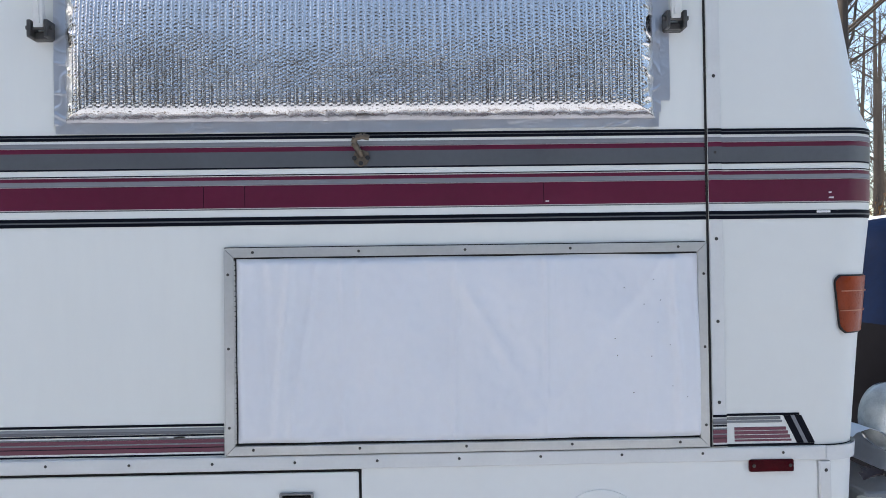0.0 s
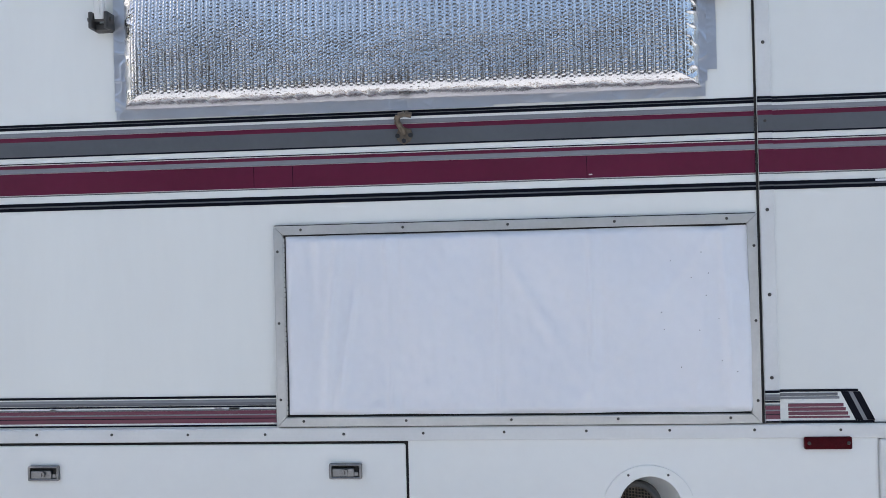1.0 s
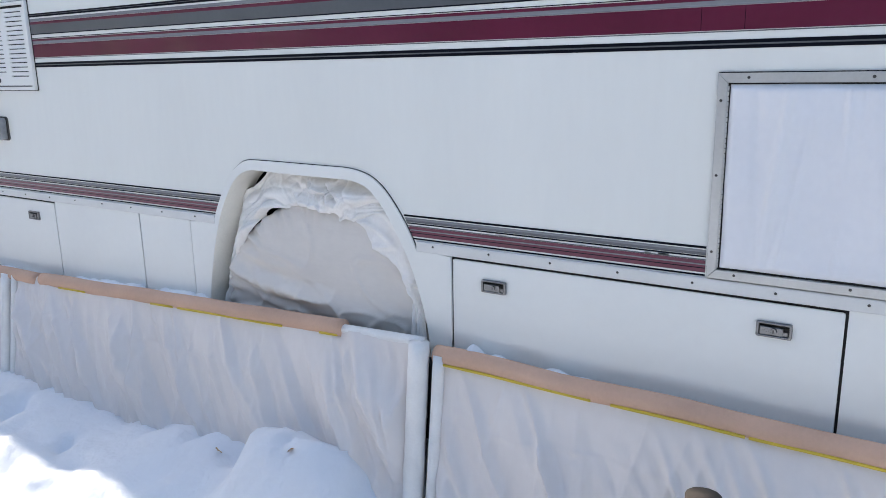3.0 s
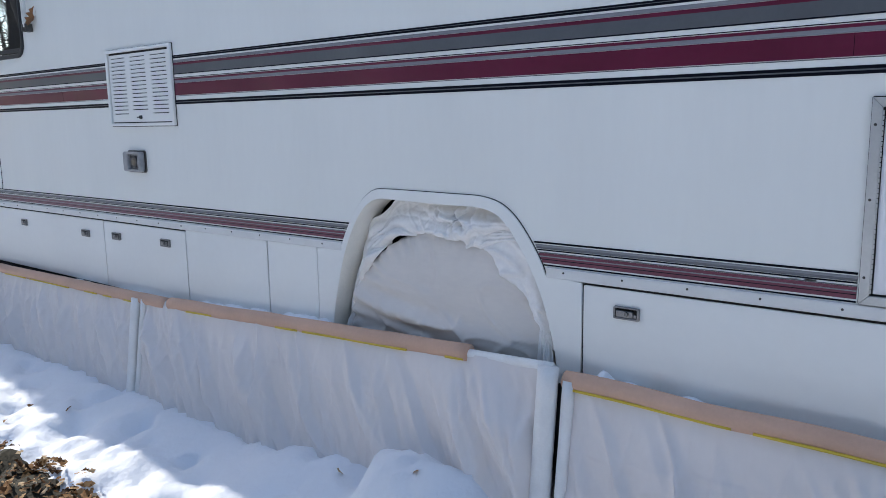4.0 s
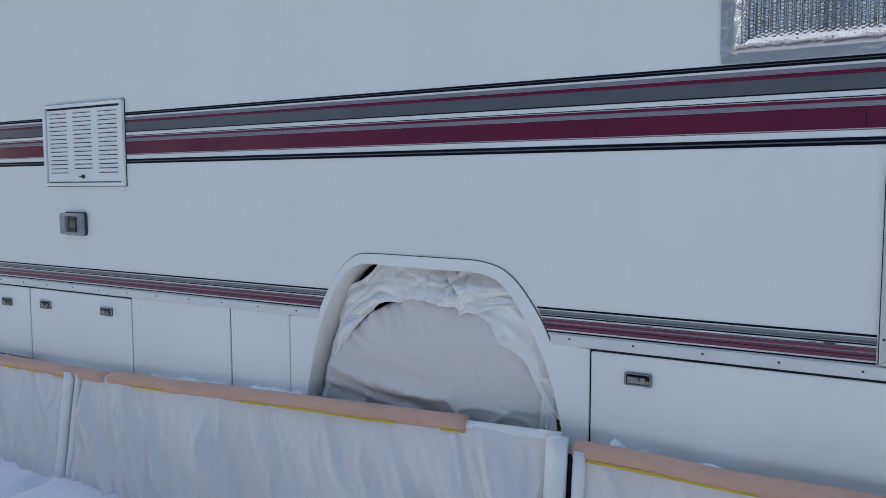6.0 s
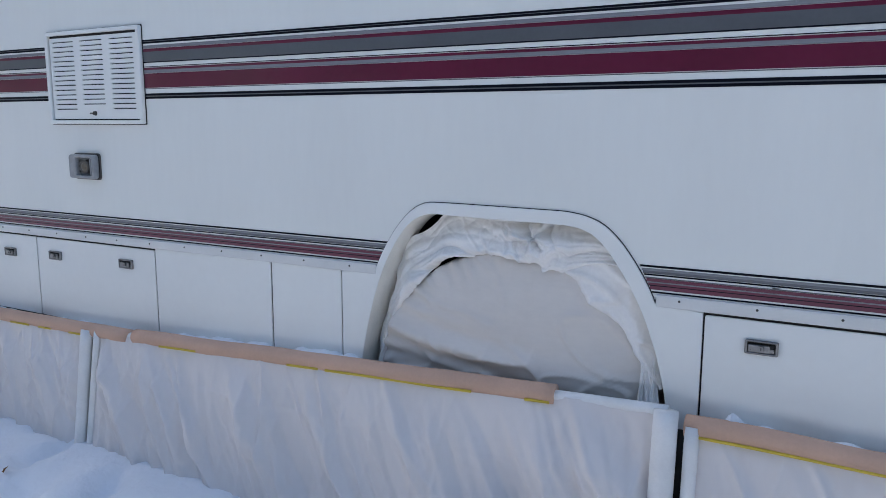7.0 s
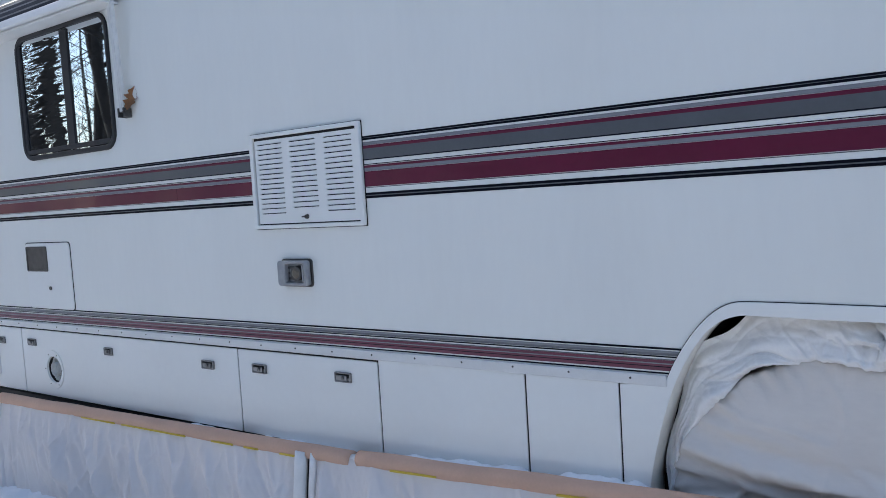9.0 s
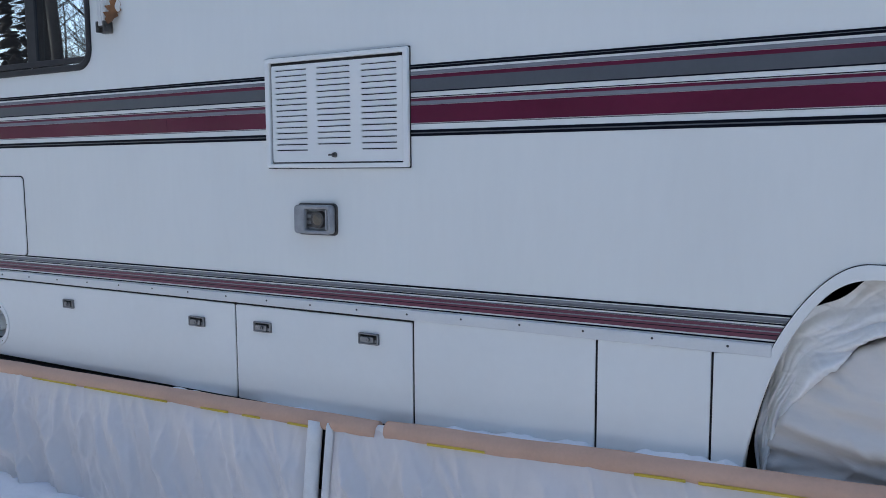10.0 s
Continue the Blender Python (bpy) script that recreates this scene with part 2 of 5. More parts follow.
part("floor_pan", box(LEN0 + 0.02, 0.9, 0.22, WIDE - 0.05, 0.60, 0.652), M_UNDER, motorhome)
part("chassis_skirt", box(LEN0 + 0.3, 1.0, 0.16, 0.2, 0.25, 0.70), M_UNDER, motorhome)

# stripes: (low, high, material)
UPPER_STRIPES = [(1.850, 1.856, M_BLACK), (1.848, 1.850, M_GREY), (1.841, 1.848, M_BLACK), (1.822, 1.834, M_PALE), (1.8095, 1.821, M_RED),
                 (1.770, 1.8095, M_GREY), (1.766, 1.770, M_BLACK), (1.7495, 1.752, M_BLACK), (1.738, 1.747, M_RED),
                 (1.7255, 1.738, M_PALE), (1.668, 1.7245, M_RED), (1.6635, 1.666, M_GREY), (1.637, 1.6455, M_BLACK),
                 (1.633, 1.637, M_GREY), (1.6245, 1.633, M_BLACK)]
LOWER_STRIPES = [(1.1225, 1.1285, M_BLACK), (1.112, 1.119, M_PALE), (1.1045, 1.112, M_GREY), (1.099, 1.103, M_BLACK), (1.091, 1.094, M_GREY),
                 (1.0815, 1.0905, M_RED), (1.078, 1.0812, M_PALE), (1.0715, 1.078, M_RED), (1.069, 1.0715, M_BLACK),
                 (1.0585, 1.069, M_RED), (1.049, 1.0535, M_BLACK)]


def stripes(bands, x0, x1):
    for z0, z1, mat in bands:
        part("stripe", box(x0, x1, -0.0012, 0.003, z0, z1), mat, motorhome)


VENT = (-4.092, -3.487, 1.524, 1.915)
stripes(UPPER_STRIPES, LEN0 + 0.1, VENT[0] + 0.01)
stripes(UPPER_STRIPES, VENT[1] - 0.01, LEN1 - 0.0005)
for z0, z1, mat in UPPER_STRIPES + LOWER_STRIPES:
    part("stripe", box(0.7505, 0.7855, -0.0092, -0.006, z0, z1), mat, motorhome)
for z0, z1, mat in LOWER_STRIPES:
    # each stripe runs up to the arch's slanted edge
    k = (0.5 * (z0 + z1) - 1.018) / 0.152
    stripes([(z0, z1, mat)], -7.45, ARCH_X - 0.476 + 0.085 * k)
    stripes([(z0, z1, mat)], ARCH_X + 0.500 - 0.075 * k, -0.482)

# rear cap
CAP_X = [(0.60, 1.115), (0.78, 1.13), (1.04, 1.146), (1.155, 1.156), (1.305, 1.17), (1.485, 1.189), (1.635, 1.209), (1.855, 1.214), (1.908, 1.187), (2.06, 1.16), (2.211, 1.133), (2.6, 1.04), (3.05, 0.88)]


def cap_end(z):
    for (za, xa), (zb, xb) in zip(CAP_X, CAP_X[1:]):
        if z <= zb:
            return xa + (xb - xa) * (z - za) / (zb - za)
    return CAP_X[-1][1]


def cap_path(z, off=0.0, x0=0.78, r=0.10, back=WIDE):
    e = cap_end(z)
    out = [(x0, -off, z)]
    for i in range(9):
        a = radians(-90 + 90 * i / 8)
        out.append((e - r + (r + off) * math.cos(a), r + (r + off) * math.sin(a), z))
    return out + [(e + off, back, z)]


def cap_band(z0, z1, off, x0=0.78, back=WIDE, steps=1):
    zs = [z0 + (z1 - z0) * i / steps for i in range(steps + 1)]
    return grid_mesh("cap", [cap_path(z, off, x0, back=back) for z in zs])


zs = sorted({z for z, _ in CAP_X} | {1.04, 1.045, 1.2, 1.4, 1.75, 2.1, 2.4, 2.8})
cap = part("rear_cap", grid_mesh("rear_cap", [cap_path(z, 0.0, 0.75) for z in zs]), M_CAP, motorhome)
for z0, z1, mat in UPPER_STRIPES:
    part("stripe", cap_band(z0, z1, 0.0015, 0.783, 0.6), mat, motorhome)

# rails, seam trim
RAIL = [(-7.43, ARCH_X - 0.467), (ARCH_X + 0.497, 1.04)]


def screw(x, y, z, parent, r=0.0050):
    me = bpy.data.meshes.get("screw_%d" % round(r * 1e5))
    if not me:
        bm = bmesh.new()
        add_cyl(bm, (0, 0.001, 0), (0, -0.0025, 0), r, r * 0.6, 8)
        me = mesh_of(bm, "screw_%d" % round(r * 1e5))
        me.materials.append(M_STEEL)
    ob = part("screw", me, M_STEEL, parent)
    ob.location = (x, y, z)
    return ob


for a, b in RAIL:
    rail = part("rail", box(a, b, -0.010, 0.004, 1.010, 1.046, 0.004), M_TRIM, motorhome)
    k = int((b - a - 0.112) / 0.2055)
    for i in range(k + 1):
        screw(b - 0.112 - 0.2055 * i, -0.0102, 1.031 + 0.002 * math.sin(7.0 * i), rail, 0.0042)
seam = part("seam_trim", box(0.750, 0.786, -0.008, 0.004, 1.047, TOP, 0.003), M_TRIM, motorhome)
for z in (1.16, 1.365, 1.575, 1.795, 1.99, 2.2, 2.4):
    screw(0.768, -0.0084, z, seam)
part("seam_gap", box(0.7450, 0.750, -0.0035, 0.004, 1.047, TOP), M_GAP, motorhome)

# lower body panels and compartment doors
PANEL_Z = (0.632, 1.004)


def panel(name, x0, x1, label="", gap=0.0035, hole=None, y=-0.004, slope=0.0):
    top = 1.012 if name == "body_panel" else 1.002
    low = 0.655 if x0 > -1.9 else PANEL_Z[0]
    outl = [rounded(x0 + gap, x1 - gap, low, top, 0.006, 2)]
    if slope:
        outl = [[(x0 + gap, top), (x0 + gap, low), (x1 - gap, low + slope), (x1 - gap, top)]]
    if hole:
        outl += hole
    return part(name, plate(outl, y, 0.003, 0.002), M_DOOR, motorhome, label)


part("panel_backing", plate([[(LEN0, 0.66), (LEN0, 1.03), (ARCH2_X - 0.50, 1.03), (ARCH2_X - 0.54, 0.66)]], 0.0035, 0.02), M_GAP, motorhome)
part("panel_backing", plate([[(-7.42, 0.66), (-7.42, 1.03), (ARCH_X - 0.49, 1.03), (ARCH_X - 0.57, 0.66)],
                             rounded(-7.06, -6.49, 0.735, 0.89, 0.01), circle(-5.84, 0.785, 0.07)], 0.0035, 0.02), M_GAP, motorhome)
part("panel_backing", plate([[(ARCH_X + 0.59, 0.66), (ARCH_X + 0.51, 1.03), (1.02, 1.03), (1.02, 0.785), (-0.143, 0.66)], circle(0.462, 0.843, 0.085)], 0.0035, 0.02), M_GAP, motorhome)


def latch(x, z, parent, w=0.085, h=0.040):
    """A paddle latch: raised rim, dark recess, tilted paddle and a keyed barrel."""
    x0, x1, z0, z1 = x - w / 2, x + w / 2, z - h / 2, z + h / 2
    body = part("latch", plate([rounded(x0, x1, z0, z1, 0.004, 2), rounded(x0 + 0.007, x1 - 0.007, z0 + 0.006, z1 - 0.006, 0.002, 2)], -0.014, -0.003, 0.002), M_CHROME, parent, "chrome paddle latch")
    part("latch_recess", box(x0 + 0.006, x1 - 0.006, -0.0055, -0.003, z0 + 0.005, z1 - 0.005), M_GAP, body)
    bm = bmesh.new()
    add_box(bm, x0 + 0.009, x1 - 0.020, -0.014, -0.005, z0 + 0.0065, z + 0.008, 0.002)
    add_box(bm, x0 + 0.009, x1 - 0.010, -0.009, -0.005, z0 + 0.007, z - 0.002, 0.001)
    add_cyl(bm, (x, -0.013, z - h * 0.03), (x, -0.019, z - h * 0.03), h * 0.21, h * 0.18, 14)
    part("paddle", bm, M_CHROME, body)
    part("key_slot", box(x - 0.0012, x + 0.0012, -0.0196, -0.018, z - 0.006, z + 0.003), M_GAP, body)
    return body


d1 = panel("compartment_door", -1.265, -0.143)
latch(-1.11, 0.931, d1), latch(-0.302, 0.934, d1)
vent_panel = panel("body_panel", -0.143, 1.02, hole=[circle(0.462, 0.843, 0.086)], slope=0.118)
part("corner_panel", grid_mesh("corner_panel", [[(p[0], p[1] - 0.004, z) for p in cap_path(z, 0.0, 1.026)] for z in (0.775, 0.88, 1.011)]), M_DOOR, motorhome)
panel("body_panel", -2.845, -2.514)
panel("body_panel", -3.482, -2.845)
d2 = panel("compartment_door", -4.284, -3.482)
latch(-4.144, 0.926, d2), latch(-3.66, 0.930, d2)
d3 = panel("compartment_door", -6.17, -4.284, hole=[circle(-5.84, 0.785, 0.075)])
latch(-6.05, 0.929, d3), latch(-5.284, 0.925, d3, 0.07), latch(-4.488, 0.917, d3)
d4 = panel("compartment_door", -7.40, -6.17, hole=[rounded(-7.07, -6.48, 0.73, 0.895, 0.01)])
latch(-7.22, 0.92, d4, 0.07), latch(-6.40, 0.922, d4, 0.07)
part("opening_frame", plate([rounded(-7.10, -6.45, 0.71, 0.915, 0.012), rounded(-7.06, -6.49, 0.737, 0.888, 0.008)], -0.012, 0.0, 0.002), M_TRIM, d4)
panel("body_panel", LEN0, ARCH2_X - 0.54)

# wheel arches
for cx in (ARCH_X, ARCH2_X):
    outer, inner = arch_line(cx), arch_line(cx, 0.040)
    rim_top = [(x, z) for x, z in outer if z > 1.008]
    part("arch_seal", plate([[(cx + (x - cx) * 1.003, z + 0.0022) for x, z in rim_top] + [(x, z) for x, z in inner[::-1] if z > 1.008]], -0.003, 0.001), M_GAP, motorhome)
    foot = [(x, z) for x, z in inner if z > 0.655]
    left_x, right_x = (-2.5105, -1.2665) if cx == ARCH_X else (cx - 0.545, cx + 0.60)
    trim = [(left_x, 0.655), (left_x, 1.008)] + rim_top + [(right_x, 1.008), (right_x, 0.655)] + foot[::-1]
    part("arch_trim", plate([trim], -0.008, 0.003, 0.002), M_DOOR, motorhome, "moulded white wheel-arch surround")
    lip = [[(cx + (x - cx) * k, y, z) for x, z in inner] for y, k in ((-0.006, 1.0), (-0.001, 0.996), (0.05, 0.998), (0.13, 1.006))]
    part("arch_lip", grid_mesh("arch_lip", lip), M_LIP, motorhome, "cream inner lip of the wheel arch")
    well = [[(cx + (x - cx) * 1.03, y, z + 0.02) for x, z in inner] for y in (0.13, 0.5)]
    part("wheel_well", grid_mesh("wheel_well", well), M_UNDER, motorhome)
    part("wheel_well_back", plate([[(x, z) for x, z in outer]], 0.5, 0.52), M_UNDER, motorhome)


def lathe(profile, sides=48, about="y"):
    """profile: (radius, depth) rings round the y axis."""
    return [[(r * math.cos(2 * math.pi * i / sides), d, r * math.sin(2 * math.pi * i / sides)) for i in range(sides)] for r, d in profile]


def wheel(cx, cz=0.60):
    w = part("wheel", grid_mesh("tyre", lathe([(0.28, 0.10), (0.30, 0.07), (0.40, 0.065), (0.45, 0.08), (0.475, 0.11), (0.475, 0.32), (0.45, 0.36), (0.28, 0.36)]), closed=True), M_RUBBER, motorhome)
    w.location = (cx, 0, cz)
    hub = part("rim", grid_mesh("rim", lathe([(0.0, 0.14), (0.12, 0.14), (0.2, 0.2), (0.27, 0.16), (0.285, 0.1)], 32), closed=True), M_ALU, w)
    return w


wheel(ARCH_X), wheel(ARCH2_X)

# ---- motorhome fittings ----
# access door under the rear window: frame, hinge and the vinyl sheet stuck over it
DX0, DX1, DZ0, DZ1 = -0.476, 0.741, 1.049, 1.567
door = part("access_door", plate([rounded(DX0 + 0.02, DX1 - 0.02, DZ0 + 0.02, DZ1 - 0.02, 0.004, 1)], -0.003, 0.0), M_GAP, motorhome)
W = 0.0235
part("door_seal", plate([rounded(DX0 - 0.0025, DX1 + 0.0015, DZ0 - 0.0025, DZ1 + 0.0025, 0.003, 1)], -0.002, 0.0), M_GAP, door)
for pts in ([(DX0, DZ1), (DX1, DZ1), (DX1 - W, DZ1 - W), (DX0 + W, DZ1 - W)], [(DX0, DZ0), (DX0 + W, DZ0 + W), (DX1 - W, DZ0 + W), (DX1, DZ0)],
            [(DX0, DZ0), (DX0, DZ1), (DX0 + W, DZ1 - W), (DX0 + W, DZ0 + W)], [(DX1, DZ0), (DX1 - W, DZ0 + W), (DX1 - W, DZ1 - W), (DX1, DZ1)]):
    cx, cz = sum(p[0] for p in pts) / 4, sum(p[1] for p in pts) / 4
    part("door_frame", plate([[(x + (cx - x) * 0.0006, z + (cz - z) * 0.0015) for x, z in pts]], -0.013, 0.002, 0.0015), M_ALU, door, "dull aluminium frame strip")
bm = bmesh.new()
for i in range(36):
    z = DZ0 + W + 0.006 + i * (DZ1 - DZ0 - 2 * W - 0.012) / 36
    add_cyl(bm, (DX0 + W + 0.001, -0.008, z), (DX0 + W + 0.001, -0.008, z + 0.0105), 0.0032, sides=8)
part("hinge", bm, M_ALU, door, "piano hinge")
for x in (-0.404, -0.139, 0.128, 0.394, 0.668):
    screw(x, -0.0132, DZ1 - 0.011, door, 0.0042)
    screw(x - 0.003, -0.0132, DZ0 + 0.014, door, 0.0042)
for z in (1.112, 1.309, 1.494):
    screw(DX0 + 0.010, -0.0132, z + 0.007, door, 0.0042)
    screw(DX1 - 0.009, -0.0132, z - 0.007, door, 0.0042)

SX0, SX1, SZ0, SZ1 = -0.446, 0.724, 1.078, 1.5395


def sheet_y(x, z):
    u = (x - SX0) / (SX1 - SX0)
    d = 0.010 * nz(x * 5, 0, z * 1.6) + 0.0045 * nz(x * 18, 1, z * 4) + 0.009 * nz(x * 2.4 + z * 1.8, 4, z * 2.2) + 0.0015 * nz(x * 45, 1, z * 30)
    for cx, w, a, k in ((-0.33, 0.012, 0.012, 0.10), (-0.37, 0.014, -0.006, -0.05), (-0.28, 0.010, 0.005, 0.16), (-0.18, 0.008, 0.006, 0.0), (-0.15, 0.012, -0.004, 0.0),
                        (0.10, 0.007, 0.005, 0.02), (0.33, 0.006, 0.006, 0.0), (0.36, 0.010, -0.003, 0.0), (0.66, 0.010, 0.009, -0.03), (0.60, 0.012, 0.004, 0.1),
                        (-0.02, 0.02, 0.004, 0.06), (0.22, 0.02, 0.004, -0.6), (0.45, 0.025, 0.005, 0.8)):
        d += a * math.exp(-((x - cx - k * (z - 1.3)) / w) ** 2) * (0.6 + 0.8 * nz(cx * 9, z * 4, 2))
    d = max(1.5 * d, -0.009)
    lift = min(1.0, min(x - SX0, SX1 - x, z - SZ0, SZ1 - z) / 0.012)
    return -0.0055 - lift * (0.0100 + d)


pts = []
for j in range(101):
    z = SZ0 + (SZ1 - SZ0) * j / 100
    row = []
    for i in range(241):
        x = SX0 + (SX1 - SX0) * i / 240
        ex = 0.0022 * nz(x * 6, z * 6, 9)
        row.append((x + ex * (i in (0, 240)), sheet_y(x, z), z + ex * (j in (0, 100))))
    pts.append(row)
vinyl_sheet = part("vinyl_sheet", grid_mesh("vinyl_sheet", pts), M_VINYL)
rs = random.Random(9)
for k in range(12):
    x, z = rs.uniform(0.50, 0.70), rs.uniform(1.15, 1.50)
    part("speck", box(x, x + 0.0025, sheet_y(x, z) - 0.0006, sheet_y(x, z) + 0.001, z, z + 0.002), M_GAP, vinyl_sheet)
tagged(vinyl_sheet, "wrinkled white vinyl sheet stuck over an access door", "sheet")

# rear corner: short decal block, side reflector, wrap-round lamp, corner trim
for z0, z1, mat in ((1.1135, 1.1205, M_GREY), (1.1055, 1.1115, M_PALE), (1.0865, 1.0945, M_RED), (1.0765, 1.0845, M_RED), (1.066, 1.0742, M_RED), (1.0585, 1.0635, M_RED)):
    end = 0.958 - (z0 - 1.05) * 0.5
    part("stripe", box(0.789 if z0 > 1.10 else 0.808, end, -0.0012, 0.003, z0, z1), mat, motorhome)
part("stripe", box(0.789, 0.975, -0.0012, 0.003, 1.1235, 1.1295), M_BLACK, motorhome)
part("stripe", box(0.789, 1.012, -0.0012, 0.003, 1.047, 1.0525), M_BLACK, motorhome)
for x0, x1, mat in ((0.968, 0.986, M_BLACK), (0.986, 0.996, M_PALE), (0.996, 1.014, M_BLACK)):
    part("stripe", plate([[(x0, 1.053), (x1, 1.053), (x1 - 0.034, 1.123), (x0 - 0.034, 1.123)]], -0.0012, 0.003), mat, motorhome)
M_REFL = material("red_reflector", (0.055, 0.002, 0.005), 0.3, vary=0.3, scale=50, bump=0.3, bump_scale=300, spec=0.08)
M_AMBER = material("amber_lens", (0.27, 0.040, 0.008), 0.3, vary=0.25, scale=14, bump=0.12, bump_scale=120, spec=0.3)
refl = part("side_reflector", box(0.840, 0.953, -0.016, -0.003, 0.984, 1.015, 0.004), M_REFL, motorhome, "dark red rectangular reflector")
screw(0.85, -0.0165, 1.0, refl), screw(0.943, -0.0165, 1.0, refl)
def lamp_rows(grow, off):
    """The wrap-round lens outline on the corner, grown all round by a margin."""
    rows = []
    for j in range(21):
        v = j / 20
        z = 1.333 - grow + (0.142 + 2 * grow) * v
        shrink = 0.022 * (1 - v) + 0.026 * max(0, (abs(v - 0.5) - 0.34) / 0.16) ** 2.5
        arc = [q for q in cap_path(z, off, 0.80)[1:-1]]
        a0 = 1.070 + shrink * 0.6 - grow
        rows.append([(a0 + 0.004, -0.001, z), (a0, -0.002 - off, z)] + [q for q in arc if q[0] > a0 + 0.012] + [(arc[-1][0], 0.22 - shrink + grow, z)])
    n = min(len(r) for r in rows)
    return [[r[0], r[1]] + r[len(r) - n + 2:] for r in rows]


lamp_lens = part("corner_lamp", grid_mesh("corner_lamp", lamp_rows(0.0, 0.007), smooth=True), M_AMBER, motorhome, "amber wrap-round corner lamp")
part("gasket", grid_mesh("gasket", lamp_rows(0.004, 0.003), smooth=True), M_RUBBER, lamp_lens, "thin dark gasket")
for z in (1.386, 1.436):
    part("lens_rib", grid_mesh("lens_rib", [[(q[0] + 0.002, q[1] - 0.002, zz) for q in cap_path(zz, 0.0075, 1.10, back=0.2)[0:]] for zz in (z, z + 0.003)]), material("lens_seam", (0.42, 0.16, 0.09), 0.4), lamp_lens)
ctrim = part("corner_trim", box(1.020, 1.050, -0.012, 0.004, 0.775, 1.008, 0.004), M_TRIM, motorhome)
screw(1.036, -0.0124, 0.985, ctrim), screw(1.036, -0.0124, 0.82, ctrim)
part("rail_end", grid_mesh("rail_end", [[(q[0], q[1], z) for q in cap_path(z, 0.011, 1.038)] for z in (1.010, 1.030, 1.046)]), M_TRIM, motorhome)
part("rail_shadow_gap", grid_mesh("rail_gap", [[(q[0], q[1], z) for q in cap_path(z, 0.002, 0.79)] for z in (1.0455, 1.0485)]), M_GAP, motorhome)

# round exhaust port: flange, cup cut into the body, slanted grille
M_GRILLE = material("grille_metal", (0.16, 0.14, 0.11), 0.5, metal=0.7, vary=0.3, scale=40)
M_DARKMETAL = material("dark_metal", (0.09, 0.085, 0.08), 0.45, metal=0.6, vary=0.3, scale=30)


def port(cx, cz, rx, rz, grille=True):
    fl = part("port_flange", plate([circle(cx, cz, rx, rz, 40), circle(cx + 0.004, cz, 0.076, 0.074, 40)], -0.008, -0.003, 0.0015), M_DOOR, motorhome)
    cup = [[(cx + 0.004 + r * math.cos(a) - sh, y, cz + r * 0.97 * math.sin(a)) for a in [2 * math.pi * i / 36 for i in range(36)]]
           for r, y, sh in ((0.0765, -0.0075, 0), (0.0755, 0.0, 0), (0.070, 0.03, 0.004), (0.058, 0.055, 0.012), (0.03, 0.075, 0.02), (0.0, 0.08, 0.02))]
    part("port_cup", grid_mesh("port_cup", cup, closed=True), M_DOOR, fl)
    for k in range(6):
        a = radians(60 * k + 0)
        screw(cx + (rx - 0.014) * math.cos(a), -0.0082, cz + (rz - 0.013) * math.sin(a), fl, 0.0035)
    if not grille:
        hole = part("pipe", grid_mesh("pipe", [[(cx - 0.01 + 0.035 * math.cos(a), y, cz + 0.04 * math.sin(a)) for a in [2 * math.pi * i / 24 for i in range(24)]] for y in (0.0, 0.06)], closed=True), M_TRIM, fl)
        part("pipe_back", plate([circle(cx - 0.01, cz, 0.034, 0.039)], 0.03, 0.04), M_TRIM, fl)
        return
    frame_m = Matrix.Translation((cx - 0.022, 0.016, cz)) @ Matrix.Rotation(radians(-24), 4, "Z")
    ring = grid_mesh("grille_ring", [[(r * math.cos(a), y, r * math.sin(a)) for a in [2 * math.pi * i / 32 for i in range(32)]]
                                     for r, y in ((0.054, 0.02), (0.056, -0.008), (0.052, -0.012), (0.044, -0.010), (0.042, 0.02))], closed=True)
    ring.transform(frame_m)
    rg = part("grille_ring", ring, M_DARKMETAL, fl)
    bm = bmesh.new()
    for i in range(-5, 6):
        h = math.sqrt(max(0, 0.043 ** 2 - (i * 0.0078) ** 2))
        if h > 0.004:
            add_cyl(bm, (i * 0.0078, -0.002, -h), (i * 0.0078, -0.002, h), 0.0011, sides=5)
            add_cyl(bm, (-h, -0.001, i * 0.0078), (h, -0.001, i * 0.0078), 0.0011, sides=5)
    bm.transform(frame_m)
    part("grille", bm, M_GRILLE, fl, "brass-tinted wire grille")
    back = plate([circle(0, 0, 0.043, None, 28)], 0.012, 0.016)
    back.transform(frame_m)
    part("grille_back", back, M_GAP, fl)


port(0.462, 0.843, 0.112, 0.103)
port(-5.84, 0.785, 0.098, 0.108, False)

# refrigerator vent
vx0, vx1, vz0, vz1 = VENT
vent = part("vent", plate([rounded(vx0, vx1, vz0, vz1, 0.004, 1), rounded(vx0 + 0.019, vx1 - 0.019, vz0 + 0.016, vz1 - 0.016, 0.002, 1)], -0.018, 0.002, 0.003), M_DOOR, motorhome, "white louvred refrigerator vent")
part("vent_seal", plate([rounded(vx0 - 0.003, vx1 + 0.003, vz0 - 0.003, vz1 + 0.003, 0.003, 1)], -0.003, 0.001), M_GAP, vent)
px0, px1, pz0, pz1 = vx0 + 0.026, vx1 - 0.023, vz0 + 0.021, vz1 - 0.027
slots = []
for c in range(3):
    a = vx0 + (0.043, 0.229, 0.417)[c]
    b = a + 0.142
    for r in range(15 if c != 1 else 14):
        slots.append((a, b, vz1 - 0.045 - r * 0.0202))
